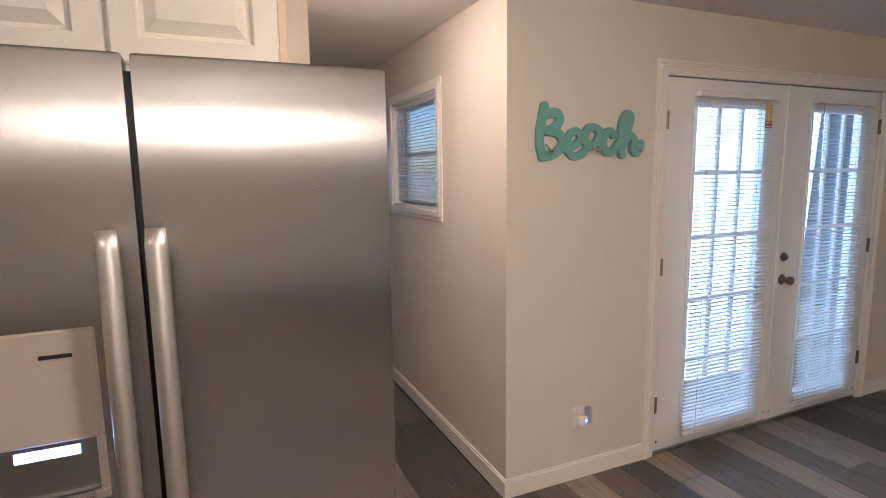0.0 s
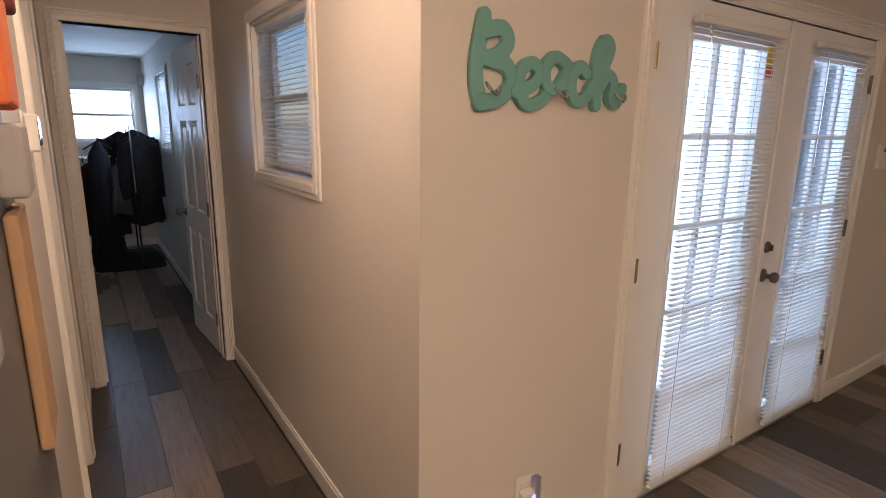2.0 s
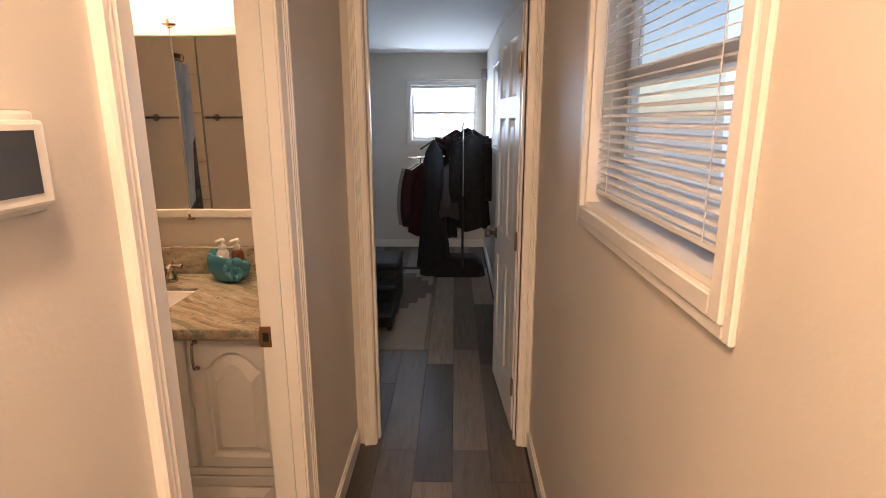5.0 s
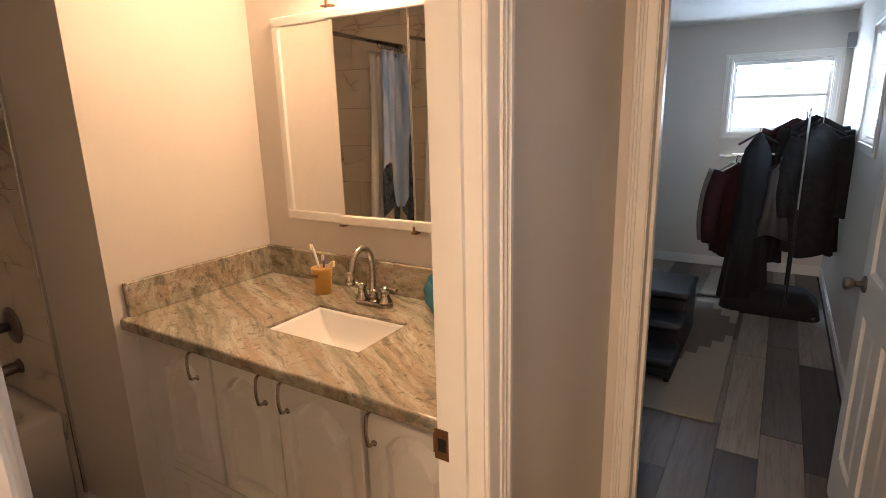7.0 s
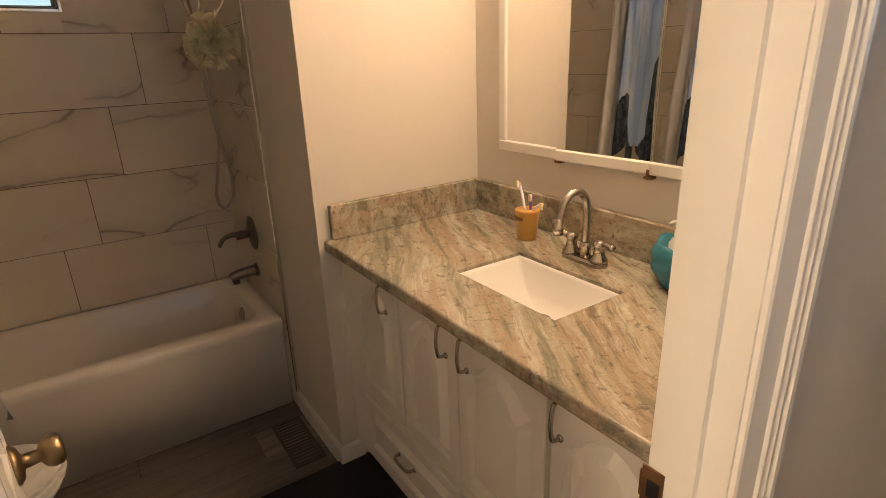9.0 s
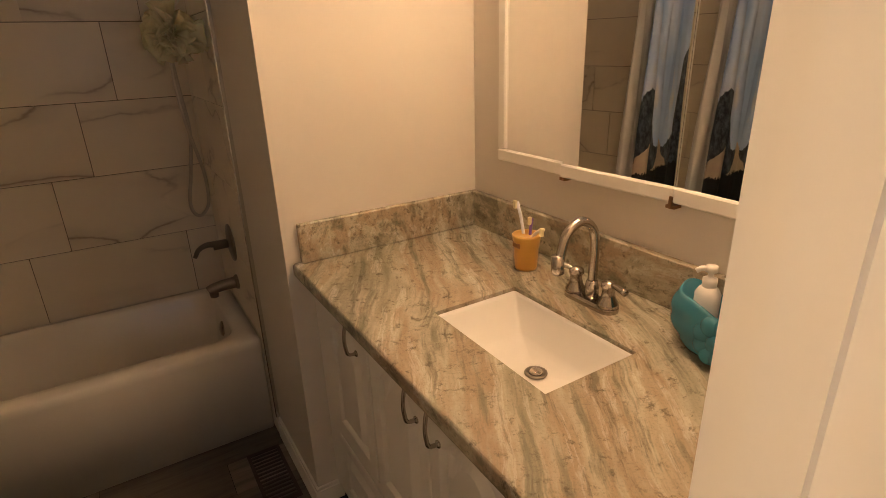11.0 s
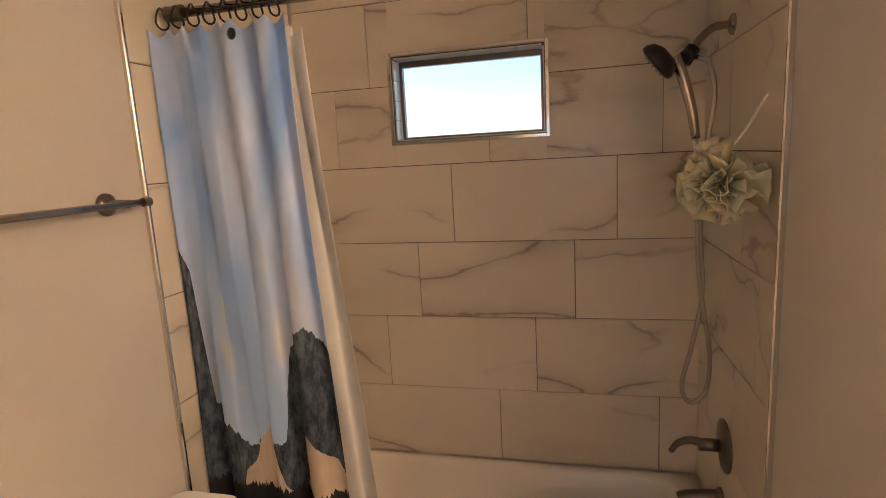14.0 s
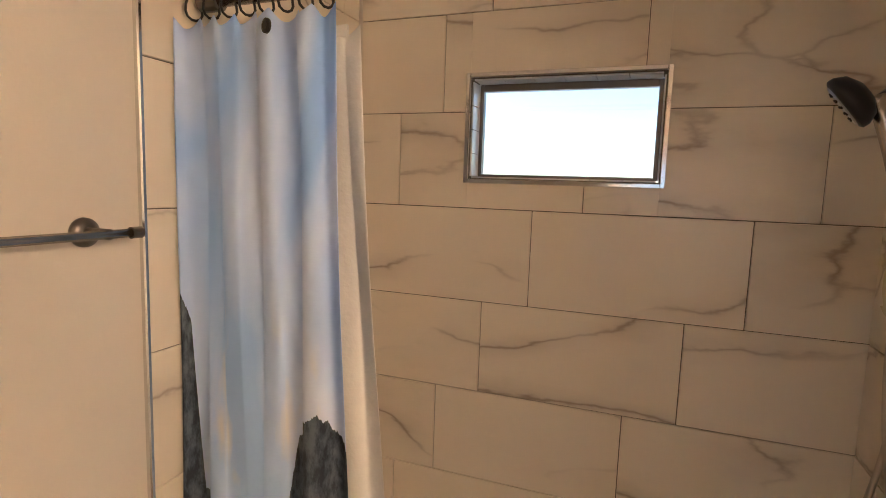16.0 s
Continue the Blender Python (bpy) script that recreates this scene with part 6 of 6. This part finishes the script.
def plank_floor():
    floor_ob = bpy.data.objects["floor"]
    made = {}

    def mesh_for(l, w):
        if (l, w) not in made:
            bm = bmesh.new()
            g, b, h = 0.0007, 0.0022, 0.0
            loft(bm, [[(g, g, -0.0035), (w - g, g, -0.0035), (w - g, l - g, -0.0035), (g, l - g, -0.0035)], [(g, g, h - 0.0012), (w - g, g, h - 0.0012), (w - g, l - g, h - 0.0012), (g, l - g, h - 0.0012)], [(g + b, g + b, h), (w - g - b, g + b, h), (w - g - b, l - g - b, h), (g + b, l - g - b, h)]], False, True)
            bmesh.ops.recalc_face_normals(bm, faces=bm.faces)
            me = bpy.data.meshes.new("plank")
            bm.to_mesh(me)
            bm.free()
            me.materials.append(PLANK)
            made[l, w] = me
        return made[l, w]

    rest_v, rest_f, rnd = [], [], random.Random(11)
    n_col = int(9.0 / PW) + 1
    for c in range(n_col):
        x = -3.1 + c * PW
        w = min(PW, 5.9 - x)
        if w < 0.02:
            continue
        y = -4.1 - rnd.choice((0.12, 0.40, 0.63, 0.90, 1.1))
        while y < 10.37:
            a, b = max(y, -4.1), min(y + PL, 10.37)
            # only inside the house
            if x + w > 2.105:
                b = min(b, 3.49)
            if x < -2.1:
                b = min(b, 3.49)
            elif x < -1.67 and a < 5.83 and b > 3.49:
                a, b = (a, 3.49) if a < 3.49 else (5.83, b)
            if b - a > 0.02:
                if 0.95 <= x <= 4.3 and 1.6 <= (a + b) / 2 <= 10.0:
                    ob = new("plank", mesh_for(round(b - a, 3), round(w, 3)))
                    ob.parent = floor_ob
                    ob.matrix_basis = Matrix.Translation((x, a, 0))
                else:
                    k, g = len(rest_v), 0.0012
                    rest_v += [(x + g, a + g, 0), (x + w - g, a + g, 0), (x + w - g, b - g, 0), (x + g, b - g, 0), (x + g, a + g, -0.003), (x + w - g, a + g, -0.003), (x + w - g, b - g, -0.003), (x + g, b - g, -0.003)]
                    rest_f += [(k, k + 1, k + 2, k + 3), (k, k + 4, k + 5, k + 1), (k + 1, k + 5, k + 6, k + 2), (k + 2, k + 6, k + 7, k + 3), (k + 3, k + 7, k + 4, k)]
            y += PL
    me = bpy.data.meshes.new("plank_field")
    me.from_pydata(rest_v, [], rest_f)
    me.materials.append(PLANK)
    ob = new("plank_field", me)
    ob.parent = floor_ob
    ob["kind"] = "stuff"


plank_floor()
